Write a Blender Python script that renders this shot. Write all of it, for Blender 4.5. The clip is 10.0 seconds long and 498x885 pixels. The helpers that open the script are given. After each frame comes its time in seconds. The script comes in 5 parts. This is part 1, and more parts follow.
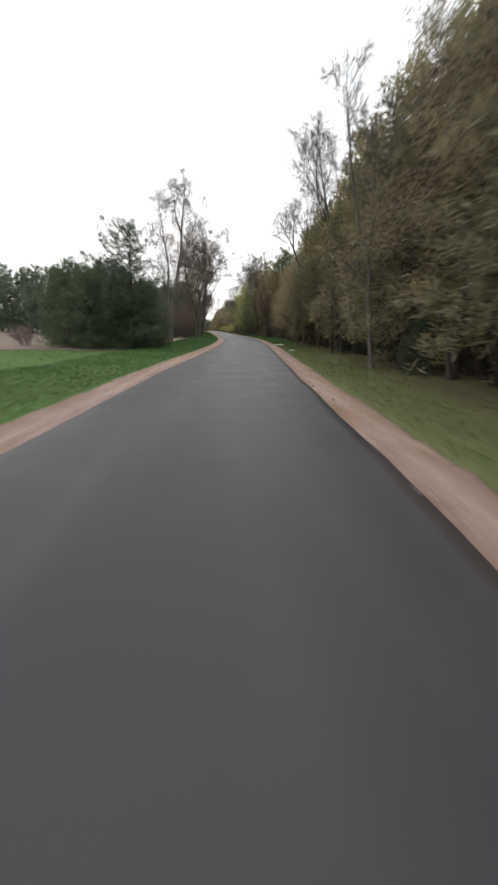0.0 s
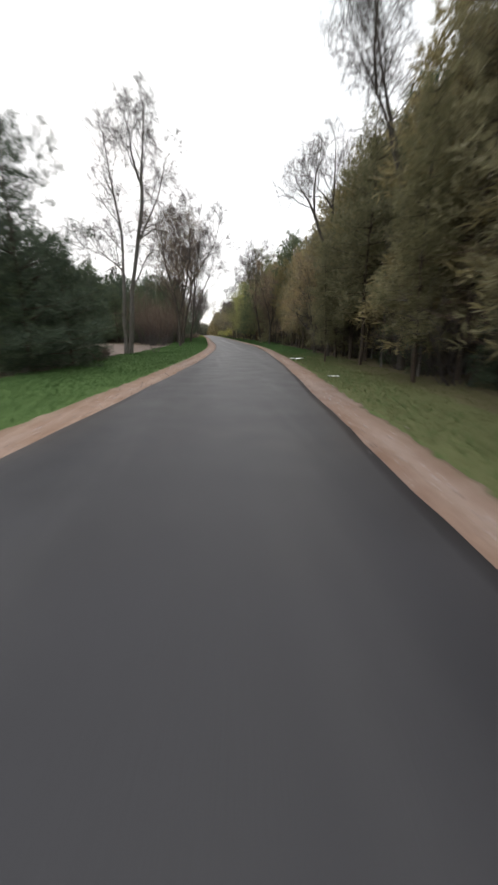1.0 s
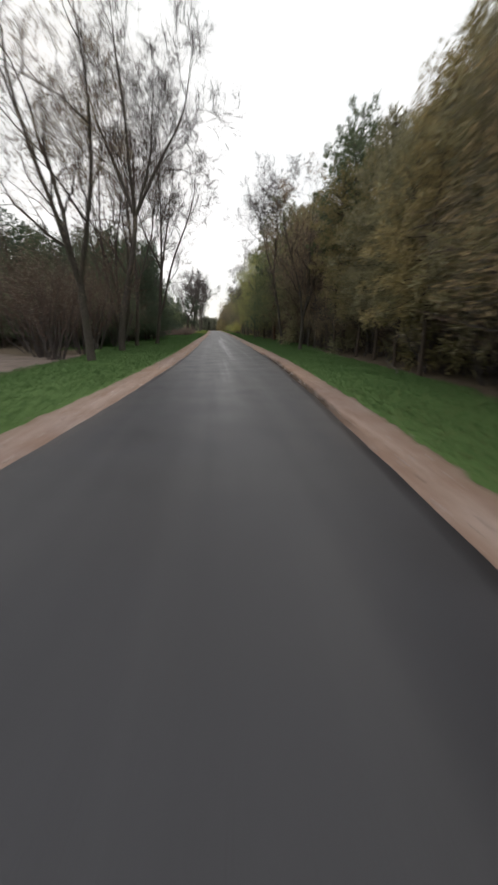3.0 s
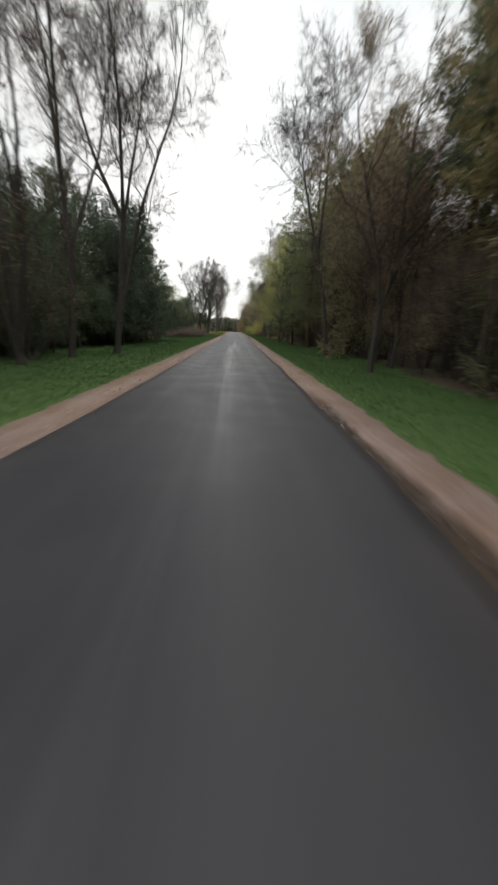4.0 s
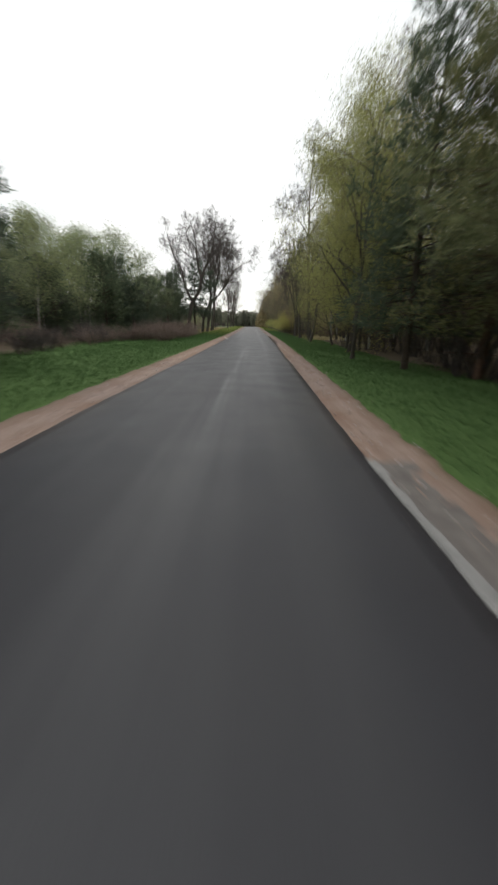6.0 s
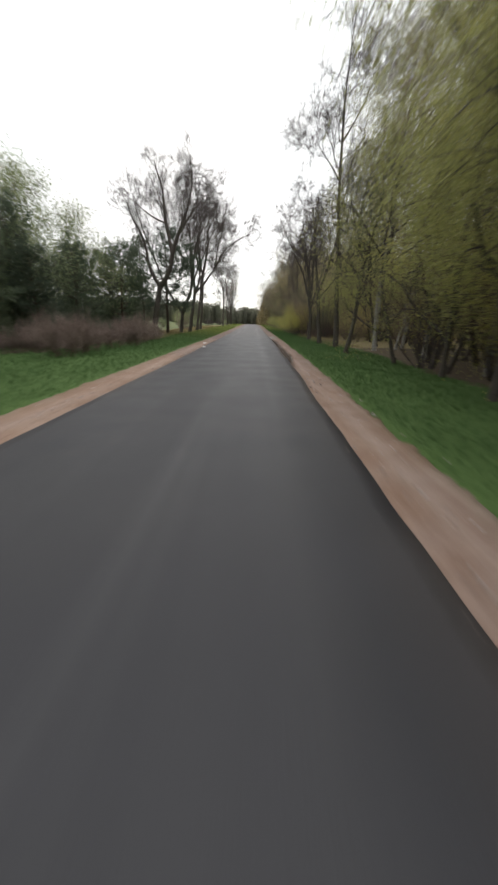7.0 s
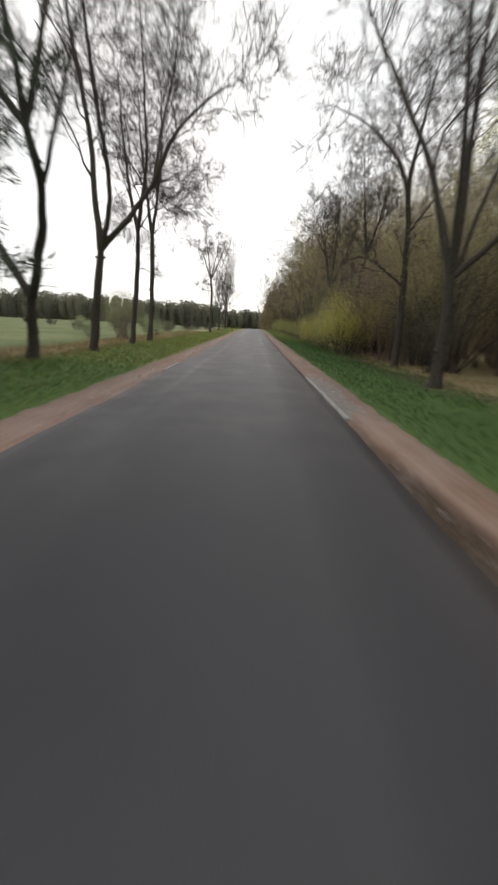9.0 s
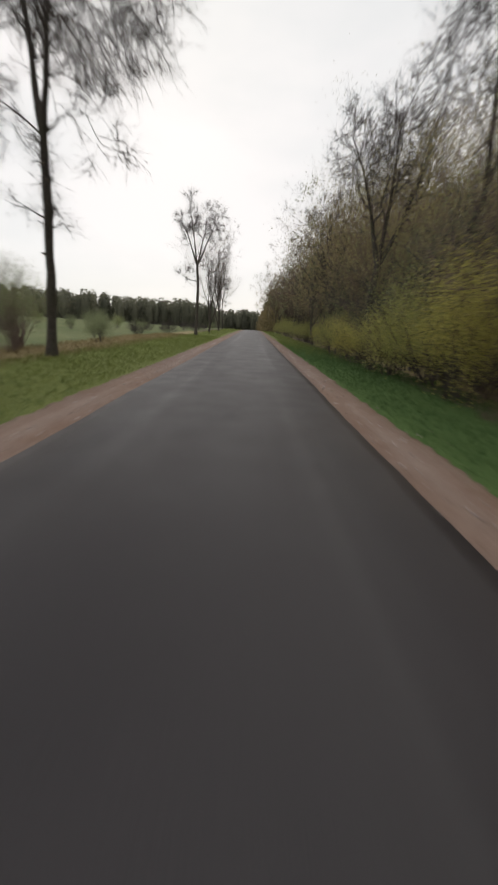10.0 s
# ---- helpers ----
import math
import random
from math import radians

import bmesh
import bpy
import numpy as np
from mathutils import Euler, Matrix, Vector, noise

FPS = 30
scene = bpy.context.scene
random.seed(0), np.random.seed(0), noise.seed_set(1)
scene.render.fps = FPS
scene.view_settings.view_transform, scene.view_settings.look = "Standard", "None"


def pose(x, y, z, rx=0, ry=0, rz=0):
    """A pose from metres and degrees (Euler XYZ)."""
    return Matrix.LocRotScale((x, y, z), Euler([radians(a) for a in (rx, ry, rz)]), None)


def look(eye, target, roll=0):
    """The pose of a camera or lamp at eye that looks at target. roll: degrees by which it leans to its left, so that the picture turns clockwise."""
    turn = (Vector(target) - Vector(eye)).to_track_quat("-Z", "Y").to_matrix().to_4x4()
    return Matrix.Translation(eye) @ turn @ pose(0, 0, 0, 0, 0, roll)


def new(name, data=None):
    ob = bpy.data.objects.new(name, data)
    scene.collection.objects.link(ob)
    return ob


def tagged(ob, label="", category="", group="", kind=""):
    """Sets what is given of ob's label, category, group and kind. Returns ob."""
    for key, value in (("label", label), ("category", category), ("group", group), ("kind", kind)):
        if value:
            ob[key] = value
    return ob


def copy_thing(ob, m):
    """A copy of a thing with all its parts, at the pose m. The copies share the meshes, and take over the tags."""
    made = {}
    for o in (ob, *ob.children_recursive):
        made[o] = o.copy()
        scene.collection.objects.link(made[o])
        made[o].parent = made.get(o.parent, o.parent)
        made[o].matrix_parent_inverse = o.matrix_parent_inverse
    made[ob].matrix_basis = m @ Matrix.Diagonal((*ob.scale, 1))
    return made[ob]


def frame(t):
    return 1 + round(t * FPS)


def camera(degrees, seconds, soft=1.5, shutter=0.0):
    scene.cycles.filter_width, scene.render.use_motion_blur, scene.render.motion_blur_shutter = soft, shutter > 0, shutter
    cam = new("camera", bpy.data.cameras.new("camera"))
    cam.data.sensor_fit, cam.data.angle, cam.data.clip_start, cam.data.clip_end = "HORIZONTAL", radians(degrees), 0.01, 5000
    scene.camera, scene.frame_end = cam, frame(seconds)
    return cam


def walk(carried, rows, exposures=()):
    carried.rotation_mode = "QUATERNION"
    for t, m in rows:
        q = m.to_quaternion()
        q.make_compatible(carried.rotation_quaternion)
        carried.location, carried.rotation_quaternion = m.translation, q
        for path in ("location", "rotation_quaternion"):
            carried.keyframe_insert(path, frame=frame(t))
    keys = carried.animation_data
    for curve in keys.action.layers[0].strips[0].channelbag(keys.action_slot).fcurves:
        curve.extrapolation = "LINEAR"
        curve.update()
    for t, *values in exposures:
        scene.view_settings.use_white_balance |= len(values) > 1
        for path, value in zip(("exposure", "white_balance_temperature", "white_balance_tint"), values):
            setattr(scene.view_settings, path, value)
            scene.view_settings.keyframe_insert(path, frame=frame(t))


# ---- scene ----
# Camera: a car's forward view along a narrow forest road, 1.3 m above the asphalt.
cam = camera(68.0, 10.0, soft=2.4, shutter=0.5)
PATH = [
    (0, (-6.311, 0.010, 1.301), (-6.058, 1.904, 0.710), 0.30),
    (0.5, (-5.525, 6.003, 1.299), (-5.265, 7.900, 0.723), 0.36),
    (1, (-4.729, 11.831, 1.297), (-4.474, 13.731, 0.727), 0.12),
    (1.5, (-3.905, 17.706, 1.313), (-3.631, 19.595, 0.717), 0.50),
    (2, (-3.062, 23.494, 1.313), (-2.799, 25.390, 0.733), 0.69),
    (3.5, (-1.067, 42.126, 1.307), (-0.918, 44.029, 0.708), 0.51),
    (4, (-0.590, 48.621, 1.296), (-0.488, 50.530, 0.708), 1.48),
    (4.5, (-0.236, 55.181, 1.312), (-0.187, 57.087, 0.707), 0.85),
    (5, (-0.036, 61.700, 1.295), (-0.024, 63.610, 0.699), 0.14),
    (5.5, (0.054, 68.204, 1.303), (0.057, 70.110, 0.698), 0.67),
    (7, (0.553, 88.014, 1.313), (0.554, 89.912, 0.683), 1.38),
    (7.5, (0.619, 94.064, 1.317), (0.615, 95.966, 0.699), 1.91),
    (8, (0.633, 99.921, 1.307), (0.630, 101.822, 0.688), 1.94),
    (8.5, (0.636, 105.769, 1.278), (0.639, 107.674, 0.670), 2.03),
    (9, (0.644, 111.561, 1.268), (0.644, 113.465, 0.655), 2.19),
    (9.5, (0.625, 117.356, 1.294), (0.647, 119.266, 0.702), 3.12),
    (10, (0.547, 123.101, 1.297), (0.565, 125.006, 0.688), 3.01),
]
walk(cam, [(t, look(eye, target, roll)) for t, eye, target, roll in PATH],
     exposures=((0, 0.04, 6550, 11), (1, 0.02, 6550, 11), (2, -0.06, 6600, 11), (3.5, -0.24, 6600, 10), (5.5, -0.26, 6500, 8), (7, -0.04, 6600, 10), (8, -0.09, 6650, 11), (8.5, -0.14, 6700, 11), (9.0, -0.14, 6690, 11), (9.2, -0.38, 6680, 12), (9.5, -0.38, 6700, 12), (10, -0.53, 6720, 12)))

# ---- light ----
world = bpy.data.worlds.new("overcast_sky")
scene.world = world
world.use_nodes = True
wt = world.node_tree
wt.nodes.clear()
sky = wt.nodes.new("ShaderNodeTexSky")
sky.sky_type = "NISHITA"
sky.sun_disc = False
sky.sun_elevation, sky.sun_rotation = radians(32), radians(-12)
sky.dust_density, sky.air_density = 1.0, 1.0
cloud_co = wt.nodes.new("ShaderNodeTexCoord")
cloud_map = wt.nodes.new("ShaderNodeMapping")
cloud_map.inputs["Scale"].default_value = (1.0, 1.0, 2.6)
cloud = wt.nodes.new("ShaderNodeTexNoise")
cloud.inputs["Scale"].default_value, cloud.inputs["Detail"].default_value = 1.7, 6.0
cloud_ramp = wt.nodes.new("ShaderNodeValToRGB")
cloud_ramp.color_ramp.elements[0].position, cloud_ramp.color_ramp.elements[1].position = 0.36, 0.62
cloud_ramp.color_ramp.elements[0].color = (0.82, 0.865, 0.875, 1)
cloud_ramp.color_ramp.elements[1].color = (1.0, 1.0, 1.0, 1)
sky_bg, cloud_bg = wt.nodes.new("ShaderNodeBackground"), wt.nodes.new("ShaderNodeBackground")
sky_bg.inputs["Strength"].default_value = 0.012
cloud_bg.inputs["Strength"].default_value = 0.80
height = wt.nodes.new("ShaderNodeSeparateXYZ")
zenith = wt.nodes.new("ShaderNodeMapRange")  # an overcast sky is brighter towards the zenith
zenith.interpolation_type = "SMOOTHSTEP"
for key, value in (("From Min", 0.55), ("From Max", 1.0), ("To Min", 1.28), ("To Max", 2.9)):
    zenith.inputs[key].default_value = value
both = wt.nodes.new("ShaderNodeAddShader")
sky_out = wt.nodes.new("ShaderNodeOutputWorld")
for a, b in ((cloud_co.outputs["Generated"], height.inputs[0]), (height.outputs["Z"], zenith.inputs["Value"]), (zenith.outputs["Result"], cloud_bg.inputs["Strength"]),
             (cloud_co.outputs["Generated"], cloud_map.inputs["Vector"]), (cloud_map.outputs["Vector"], cloud.inputs["Vector"]),
             (cloud.outputs["Fac"], cloud_ramp.inputs["Fac"]), (cloud_ramp.outputs["Color"], cloud_bg.inputs["Color"]),
             (sky.outputs["Color"], sky_bg.inputs["Color"]), (sky_bg.outputs[0], both.inputs[0]), (cloud_bg.outputs[0], both.inputs[1]),
             (both.outputs[0], sky_out.inputs["Surface"])):
    wt.links.new(a, b)

sun_data = bpy.data.lights.new("sun", "SUN")
sun_data.energy, sun_data.angle, sun_data.color = 0.5, radians(25), (1.0, 0.96, 0.9)
sun = new("sun", sun_data)
sun.matrix_world = look((20, 60, 60), (0, 0, 0))


# ---- materials ----
def material(name, rough=0.8, spec=0.3):
    mat = bpy.data.materials.new(name)
    mat.use_nodes = True
    bsdf = mat.node_tree.nodes["Principled BSDF"]
    bsdf.inputs["Roughness"].default_value = rough
    bsdf.inputs["Specular IOR Level"].default_value = spec
    return mat, mat.node_tree, bsdf


def node(tree, kind, **values):
    n = tree.nodes.new(kind)
    for key, value in values.items():
        n.inputs[key.replace("_", " ")].default_value = value
    return n


def noise_node(tree, scale, detail=4.0, coords=None, stretch=(1, 1, 1)):
    n = node(tree, "ShaderNodeTexNoise", Scale=scale, Detail=detail)
    if coords is None:
        coords = tree.nodes.new("ShaderNodeTexCoord").outputs["Object"]
    m = node(tree, "ShaderNodeMapping", Scale=stretch)
    tree.links.new(coords, m.inputs["Vector"])
    tree.links.new(m.outputs["Vector"], n.inputs["Vector"])
    return n.outputs["Fac"]


def ramp(tree, fac, *stops):
    r = tree.nodes.new("ShaderNodeValToRGB")
    e = r.color_ramp.elements
    while len(e) < len(stops):
        e.new(0.5)
    for slot, (place, colour) in zip(e, stops):
        slot.position, slot.color = place, (*colour, 1) if len(colour) == 3 else colour
    tree.links.new(fac, r.inputs["Fac"])
    return r.outputs["Color"]


def mix(tree, fac, a, b, blend="MIX"):
    m = tree.nodes.new("ShaderNodeMix")
    m.data_type, m.blend_type = "RGBA", blend
    for sock, value in ((m.inputs[0], fac), (m.inputs[6], a), (m.inputs[7], b)):
        if isinstance(value, (int, float)):
            sock.default_value = value
        elif isinstance(value, tuple):
            sock.default_value = (*value, 1) if len(value) == 3 else value
        else:
            tree.links.new(value, sock)
    return m.outputs[2]


def maths(tree, op, a, b=0.0, clamp=False):
    m = tree.nodes.new("ShaderNodeMath")
    m.operation, m.use_clamp = op, clamp
    for sock, value in zip(m.inputs, (a, b)):
        if isinstance(value, (int, float)):
            sock.default_value = value
        else:
            tree.links.new(value, sock)
    return m.outputs[0]


def attribute(tree, name):
    a = tree.nodes.new("ShaderNodeAttribute")
    a.attribute_name = name
    return a.outputs["Fac"]


def bump(tree, bsdf, height, strength, distance):
    b = node(tree, "ShaderNodeBump", Strength=strength, Distance=distance)
    tree.links.new(height, b.inputs["Height"])
    tree.links.new(b.outputs["Normal"], bsdf.inputs["Normal"])


def shade(c, k):
    return tuple(v * k for v in c)


def asphalt_material():
    mat, t, bsdf = material("asphalt", 0.55, 0.24)
    fine = noise_node(t, 140, 3)
    mid = noise_node(t, 1.3, 5)
    blotch = noise_node(t, 0.35, 4)
    long = noise_node(t, 1.0, 4, stretch=(2.2, 0.05, 1))
    base = ramp(t, fine, (0.3, (0.0142, 0.0139, 0.0163)), (0.7, (0.036, 0.0353, 0.0410)))
    base = mix(t, 0.35, base, ramp(t, mid, (0.35, (0.0167, 0.0163, 0.0190)), (0.7, (0.033, 0.0322, 0.0372))))
    base = mix(t, ramp(t, blotch, (0.45, (0, 0, 0)), (0.70, (0.35, 0.35, 0.35))), base, (0.034, 0.032, 0.0325))
    base = mix(t, attribute(t, "brown"), base, mix(t, 1.0, base, (0.88, 0.74, 0.68), "MULTIPLY"))
    worn = maths(t, "MULTIPLY", attribute(t, "polish_sheen"), ramp(t, long, (0.40, (0, 0, 0)), (0.66, (1, 1, 1))))
    # Part of the polished strips' sky sheen is put in as lighter colour.
    base = mix(t, maths(t, "MULTIPLY", worn, 0.30), base, (0.085, 0.083, 0.083))
    base = mix(t, maths(t, "MULTIPLY", attribute(t, "rim"), 0.5), base, (0.075, 0.060, 0.050))
    t.links.new(base, bsdf.inputs["Base Color"])
    r = maths(t, "SUBTRACT", ramp(t, mid, (0.3, (0.46, 0.46, 0.46)), (0.7, (0.56, 0.56, 0.56))), maths(t, "MULTIPLY", worn, 0.20))
    t.links.new(r, bsdf.inputs["Roughness"])
    bump(t, bsdf, fine, 0.4, 0.005)
    return mat


def gravel_material():
    mat, t, bsdf = material("shoulder_gravel", 0.95, 0.15)
    fine, coarse, mid = noise_node(t, 75, 5), noise_node(t, 14, 5), noise_node(t, 1.4, 5)
    long = noise_node(t, 1.0, 4, stretch=(5, 0.35, 1))
    base = ramp(t, fine, (0.3, (0.10, 0.072, 0.058)), (0.52, (0.205, 0.152, 0.126)), (0.75, (0.38, 0.31, 0.275)))
    base = mix(t, 0.45, base, ramp(t, coarse, (0.35, (0.115, 0.078, 0.060)), (0.65, (0.29, 0.22, 0.185))))
    base = mix(t, 0.45, base, ramp(t, mid, (0.36, (0.19, 0.118, 0.082)), (0.64, (0.265, 0.205, 0.180))))
    base = mix(t, ramp(t, long, (0.50, (0, 0, 0)), (0.72, (0.45, 0.45, 0.45))), base, (0.33, 0.27, 0.24))
    drift = noise_node(t, 0.09, 2)
    base = mix(t, 1.0, base, ramp(t, drift, (0.42, (0.95, 0.86, 0.78)), (0.58, (0.86, 0.82, 0.82))), "MULTIPLY")
    base = mix(t, maths(t, "MULTIPLY", attribute(t, "crest"), 0.28), base, (0.36, 0.305, 0.275))
    litter_mask = maths(t, "MULTIPLY", attribute(t, "verge"), ramp(t, coarse, (0.40, (0, 0, 0)), (0.62, (1, 1, 1))))
    base = mix(t, maths(t, "MULTIPLY", litter_mask, 0.8), base, (0.105, 0.090, 0.055))
    # The gravel turns darker and browner along the road from y = 108.
    base = mix(t, maths(t, "MULTIPLY", attribute(t, "farther_dark"), 0.62), base, mix(t, 0.5, (0.105, 0.076, 0.066), base))
    base = mix(t, maths(t, "MULTIPLY", attribute(t, "wet"), 0.95), base, (0.048, 0.034, 0.024))
    puddle = maths(t, "MULTIPLY", attribute(t, "wet"), ramp(t, mid, (0.50, (0, 0, 0)), (0.62, (1, 1, 1))))
    t.links.new(maths(t, "SUBTRACT", 0.95, maths(t, "MULTIPLY", puddle, 0.7)), bsdf.inputs["Roughness"])
    t.links.new(base, bsdf.inputs["Base Color"])
    bump(t, bsdf, coarse, 0.8, 0.03)
    return mat


def ground_material():
    mat, t, bsdf = material("ground", 0.95, 0.1)
    fine, mid, big = noise_node(t, 22, 6), noise_node(t, 1.1, 5), noise_node(t, 0.18, 4)
    soil = ramp(t, fine, (0.3, (0.055, 0.043, 0.030)), (0.7, (0.135, 0.105, 0.074)))
    grass = ramp(t, fine, (0.3, (0.056, 0.098, 0.030)), (0.7, (0.084, 0.134, 0.044)))
    fresh = ramp(t, fine, (0.3, (0.098, 0.118, 0.036)), (0.7, (0.150, 0.170, 0.056)))
    dry = ramp(t, fine, (0.3, (0.14, 0.115, 0.06)), (0.7, (0.30, 0.245, 0.14)))
    tilled = ramp(t, mid, (0.3, (0.118, 0.092, 0.078)), (0.7, (0.182, 0.146, 0.126)))
    meadow = mix(t, 0.5, ramp(t, mid, (0.3, (0.070, 0.092, 0.038)), (0.7, (0.125, 0.145, 0.064))), ramp(t, big, (0.38, (0.066, 0.084, 0.036)), (0.62, (0.145, 0.145, 0.078))))

    def soft_mask(name, grain, wide):
        m = maths(t, "ADD", attribute(t, name), maths(t, "MULTIPLY", maths(t, "SUBTRACT", grain, 0.5), wide))
        return ramp(t, m, (0.40, (0, 0, 0)), (0.60, (1, 1, 1)))

    colour = mix(t, soft_mask("tilled", mid, 0.3), soil, tilled)
    colour = mix(t, soft_mask("meadow", mid, 0.5), colour, meadow)
    colour = mix(t, soft_mask("dry", mid, 1.2), colour, dry)
    colour = mix(t, soft_mask("grass", mid, 0.9), colour, mix(t, soft_mask("fresh", mid, 0.5), grass, fresh))
    colour = mix(t, maths(t, "MULTIPLY", soft_mask("moss", big, 0.6), 0.6), colour, (0.14, 0.125, 0.066))
    t.links.new(colour, bsdf.inputs["Base Color"])
    bump(t, bsdf, fine, 0.9, 0.05)
    return mat


def blade_material(name, low, high):
    mat, t, bsdf = material(name, 0.75, 0.15)
    geo = t.nodes.new("ShaderNodeNewGeometry")
    patch = noise_node(t, 0.7, 3)
    colour = ramp(t, geo.outputs["Random Per Island"], (0.0, low), (1.0, high))
    colour = mix(t, ramp(t, patch, (0.40, (0, 0, 0)), (0.68, (0.3, 0.3, 0.3))), colour, shade(low, 1.1))
    t.links.new(colour, bsdf.inputs["Base Color"])
    return mat


def leaf_material(name, low, mid, high, rough=0.6, odd=None, clear=0.35):
    """Foliage whose pieces differ one from another, and trees from each other."""
    mat, t, bsdf = material(name, rough, 0.25)
    geo, info = t.nodes.new("ShaderNodeNewGeometry"), t.nodes.new("ShaderNodeObjectInfo")
    colour = ramp(t, geo.outputs["Random Per Island"], (0.0, low), (0.5, mid), (1.0, high))
    tint = ramp(t, info.outputs["Random"], (0.0, (0.78, 0.78, 0.86)), (0.5, (1.0, 1.0, 1.0)), (1.0, odd or (1.25, 1.08, 0.9)))
    colour = mix(t, 1.0, colour, tint, "MULTIPLY")
    t.links.new(colour, bsdf.inputs["Base Color"])
    through_leaf = t.nodes.new("ShaderNodeBsdfTranslucent")
    t.links.new(colour, through_leaf.inputs["Color"])
    blend = t.nodes.new("ShaderNodeMixShader")
    blend.inputs["Fac"].default_value = clear
    t.links.new(bsdf.outputs[0], blend.inputs[1])
    t.links.new(through_leaf.outputs[0], blend.inputs[2])
    t.links.new(blend.outputs[0], t.nodes["Material Output"].inputs["Surface"])
    return mat


def bark_material(name, low, high, stretch=(6, 6, 1.2), scale=3.0, moss=None):
    mat, t, bsdf = material(name, 0.9, 0.15)
    grain, blotch = noise_node(t, scale * 3, 6, stretch=stretch), noise_node(t, scale * 0.5, 3)
    colour = ramp(t, grain, (0.32, low), (0.68, high))
    if moss:
        colour = mix(t, ramp(t, blotch, (0.45, (0, 0, 0)), (0.7, (0.7, 0.7, 0.7))), colour, moss)
    t.links.new(colour, bsdf.inputs["Base Color"])
    bump(t, bsdf, grain, 0.8, 0.03)
    return mat


def plain_material(name, low, high, scale, rough=0.7):
    mat, t, bsdf = material(name, rough, 0.3)
    t.links.new(ramp(t, noise_node(t, scale, 4), (0.3, low), (0.7, high)), bsdf.inputs["Base Color"])
    return mat


ASPHALT, GRAVEL, GROUND = asphalt_material(), gravel_material(), ground_material()
GRASS = blade_material("grass_blades", (0.052, 0.104, 0.034), (0.084, 0.144, 0.050))
FRESH = blade_material("fresh_grass_blades", (0.125, 0.155, 0.042), (0.205, 0.235, 0.070))
STRAW = blade_material("dry_grass_blades", (0.16, 0.125, 0.06), (0.36, 0.29, 0.16))
MOSSY = blade_material("dull_grass_blades", (0.085, 0.095, 0.038), (0.17, 0.170, 0.078))
BARK = bark_material("grey_bark", (0.036, 0.031, 0.027), (0.118, 0.101, 0.089), moss=(0.062, 0.060, 0.040))
PALE_BARK = bark_material("pale_bark", (0.08, 0.072, 0.066), (0.20, 0.185, 0.17), moss=(0.09, 0.09, 0.06))
PINE_BARK = bark_material("pine_bark", (0.036, 0.029, 0.024), (0.105, 0.078, 0.060))
RED_BARK = bark_material("red_pine_bark", (0.046, 0.030, 0.023), (0.145, 0.085, 0.058))
BIRCH_BARK = bark_material("birch_bark", (0.19, 0.18, 0.165), (0.36, 0.345, 0.32), stretch=(2, 2, 2.5), scale=1.3)
TWIG = bark_material("twig_bark", (0.060, 0.051, 0.048), (0.118, 0.102, 0.096))
RED_TWIG = bark_material("reddish_twig_bark", (0.070, 0.046, 0.038), (0.16, 0.110, 0.090))
DRY_TWIG = bark_material("dry_brush_bark", (0.125, 0.090, 0.078), (0.27, 0.205, 0.18))
NEEDLES = leaf_material("pine_needles", (0.050, 0.072, 0.046), (0.086, 0.114, 0.070), (0.13, 0.160, 0.098), odd=(1.12, 1.08, 0.94), clear=0.4)
# Scots pine needles lightened to olive: skylight on the crowns is in the colour.
LIT_SCOTS_NEEDLES = leaf_material("lit_scots_needles", (0.098, 0.112, 0.056), (0.158, 0.178, 0.088), (0.235, 0.25, 0.132), clear=0.45)
MIXED_NEEDLES = leaf_material("mixed_needles", (0.125, 0.120, 0.064), (0.190, 0.180, 0.098), (0.265, 0.248, 0.142), clear=0.45)
OLIVE_NEEDLES = leaf_material("olive_needles", (0.172, 0.158, 0.088), (0.252, 0.230, 0.132), (0.33, 0.300, 0.182), clear=0.42)
BUDS = leaf_material("brown_buds", (0.185, 0.155, 0.105), (0.265, 0.222, 0.155), (0.35, 0.295, 0.215), clear=0.5)
COPPER = leaf_material("copper_leaves", (0.19, 0.155, 0.098), (0.28, 0.232, 0.150), (0.37, 0.315, 0.210), clear=0.5)
SPRING = leaf_material("spring_leaves", (0.30, 0.302, 0.098), (0.38, 0.380, 0.135), (0.46, 0.458, 0.178), clear=0.62)
PALE_SPRING = leaf_material("pale_spring_leaves", (0.175, 0.205, 0.10), (0.255, 0.290, 0.145), (0.34, 0.375, 0.20), odd=(1.08, 1.04, 0.95), clear=0.5)
OLIVE_BUDS = leaf_material("olive_buds", (0.33, 0.295, 0.135), (0.42, 0.375, 0.178), (0.50, 0.45, 0.225), clear=0.5)
CONCRETE = plain_material("worn_concrete", (0.13, 0.125, 0.12), (0.26, 0.25, 0.24), 9)
PATCH = plain_material("patch_asphalt", (0.075, 0.064, 0.058), (0.16, 0.140, 0.128), 7)
PLASTIC = plain_material("white_plastic", (0.62, 0.63, 0.62), (0.82, 0.82, 0.80), 6, 0.4)
# Paler and greyer than the near needles: distance haze is put into the colour.
HAZY_FAR_NEEDLES = leaf_material("hazy_far_needles", (0.105, 0.110, 0.080), (0.150, 0.152, 0.110), (0.21, 0.205, 0.145), clear=0.5)
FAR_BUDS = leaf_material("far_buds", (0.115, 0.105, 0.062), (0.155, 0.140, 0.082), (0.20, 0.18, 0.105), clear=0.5)


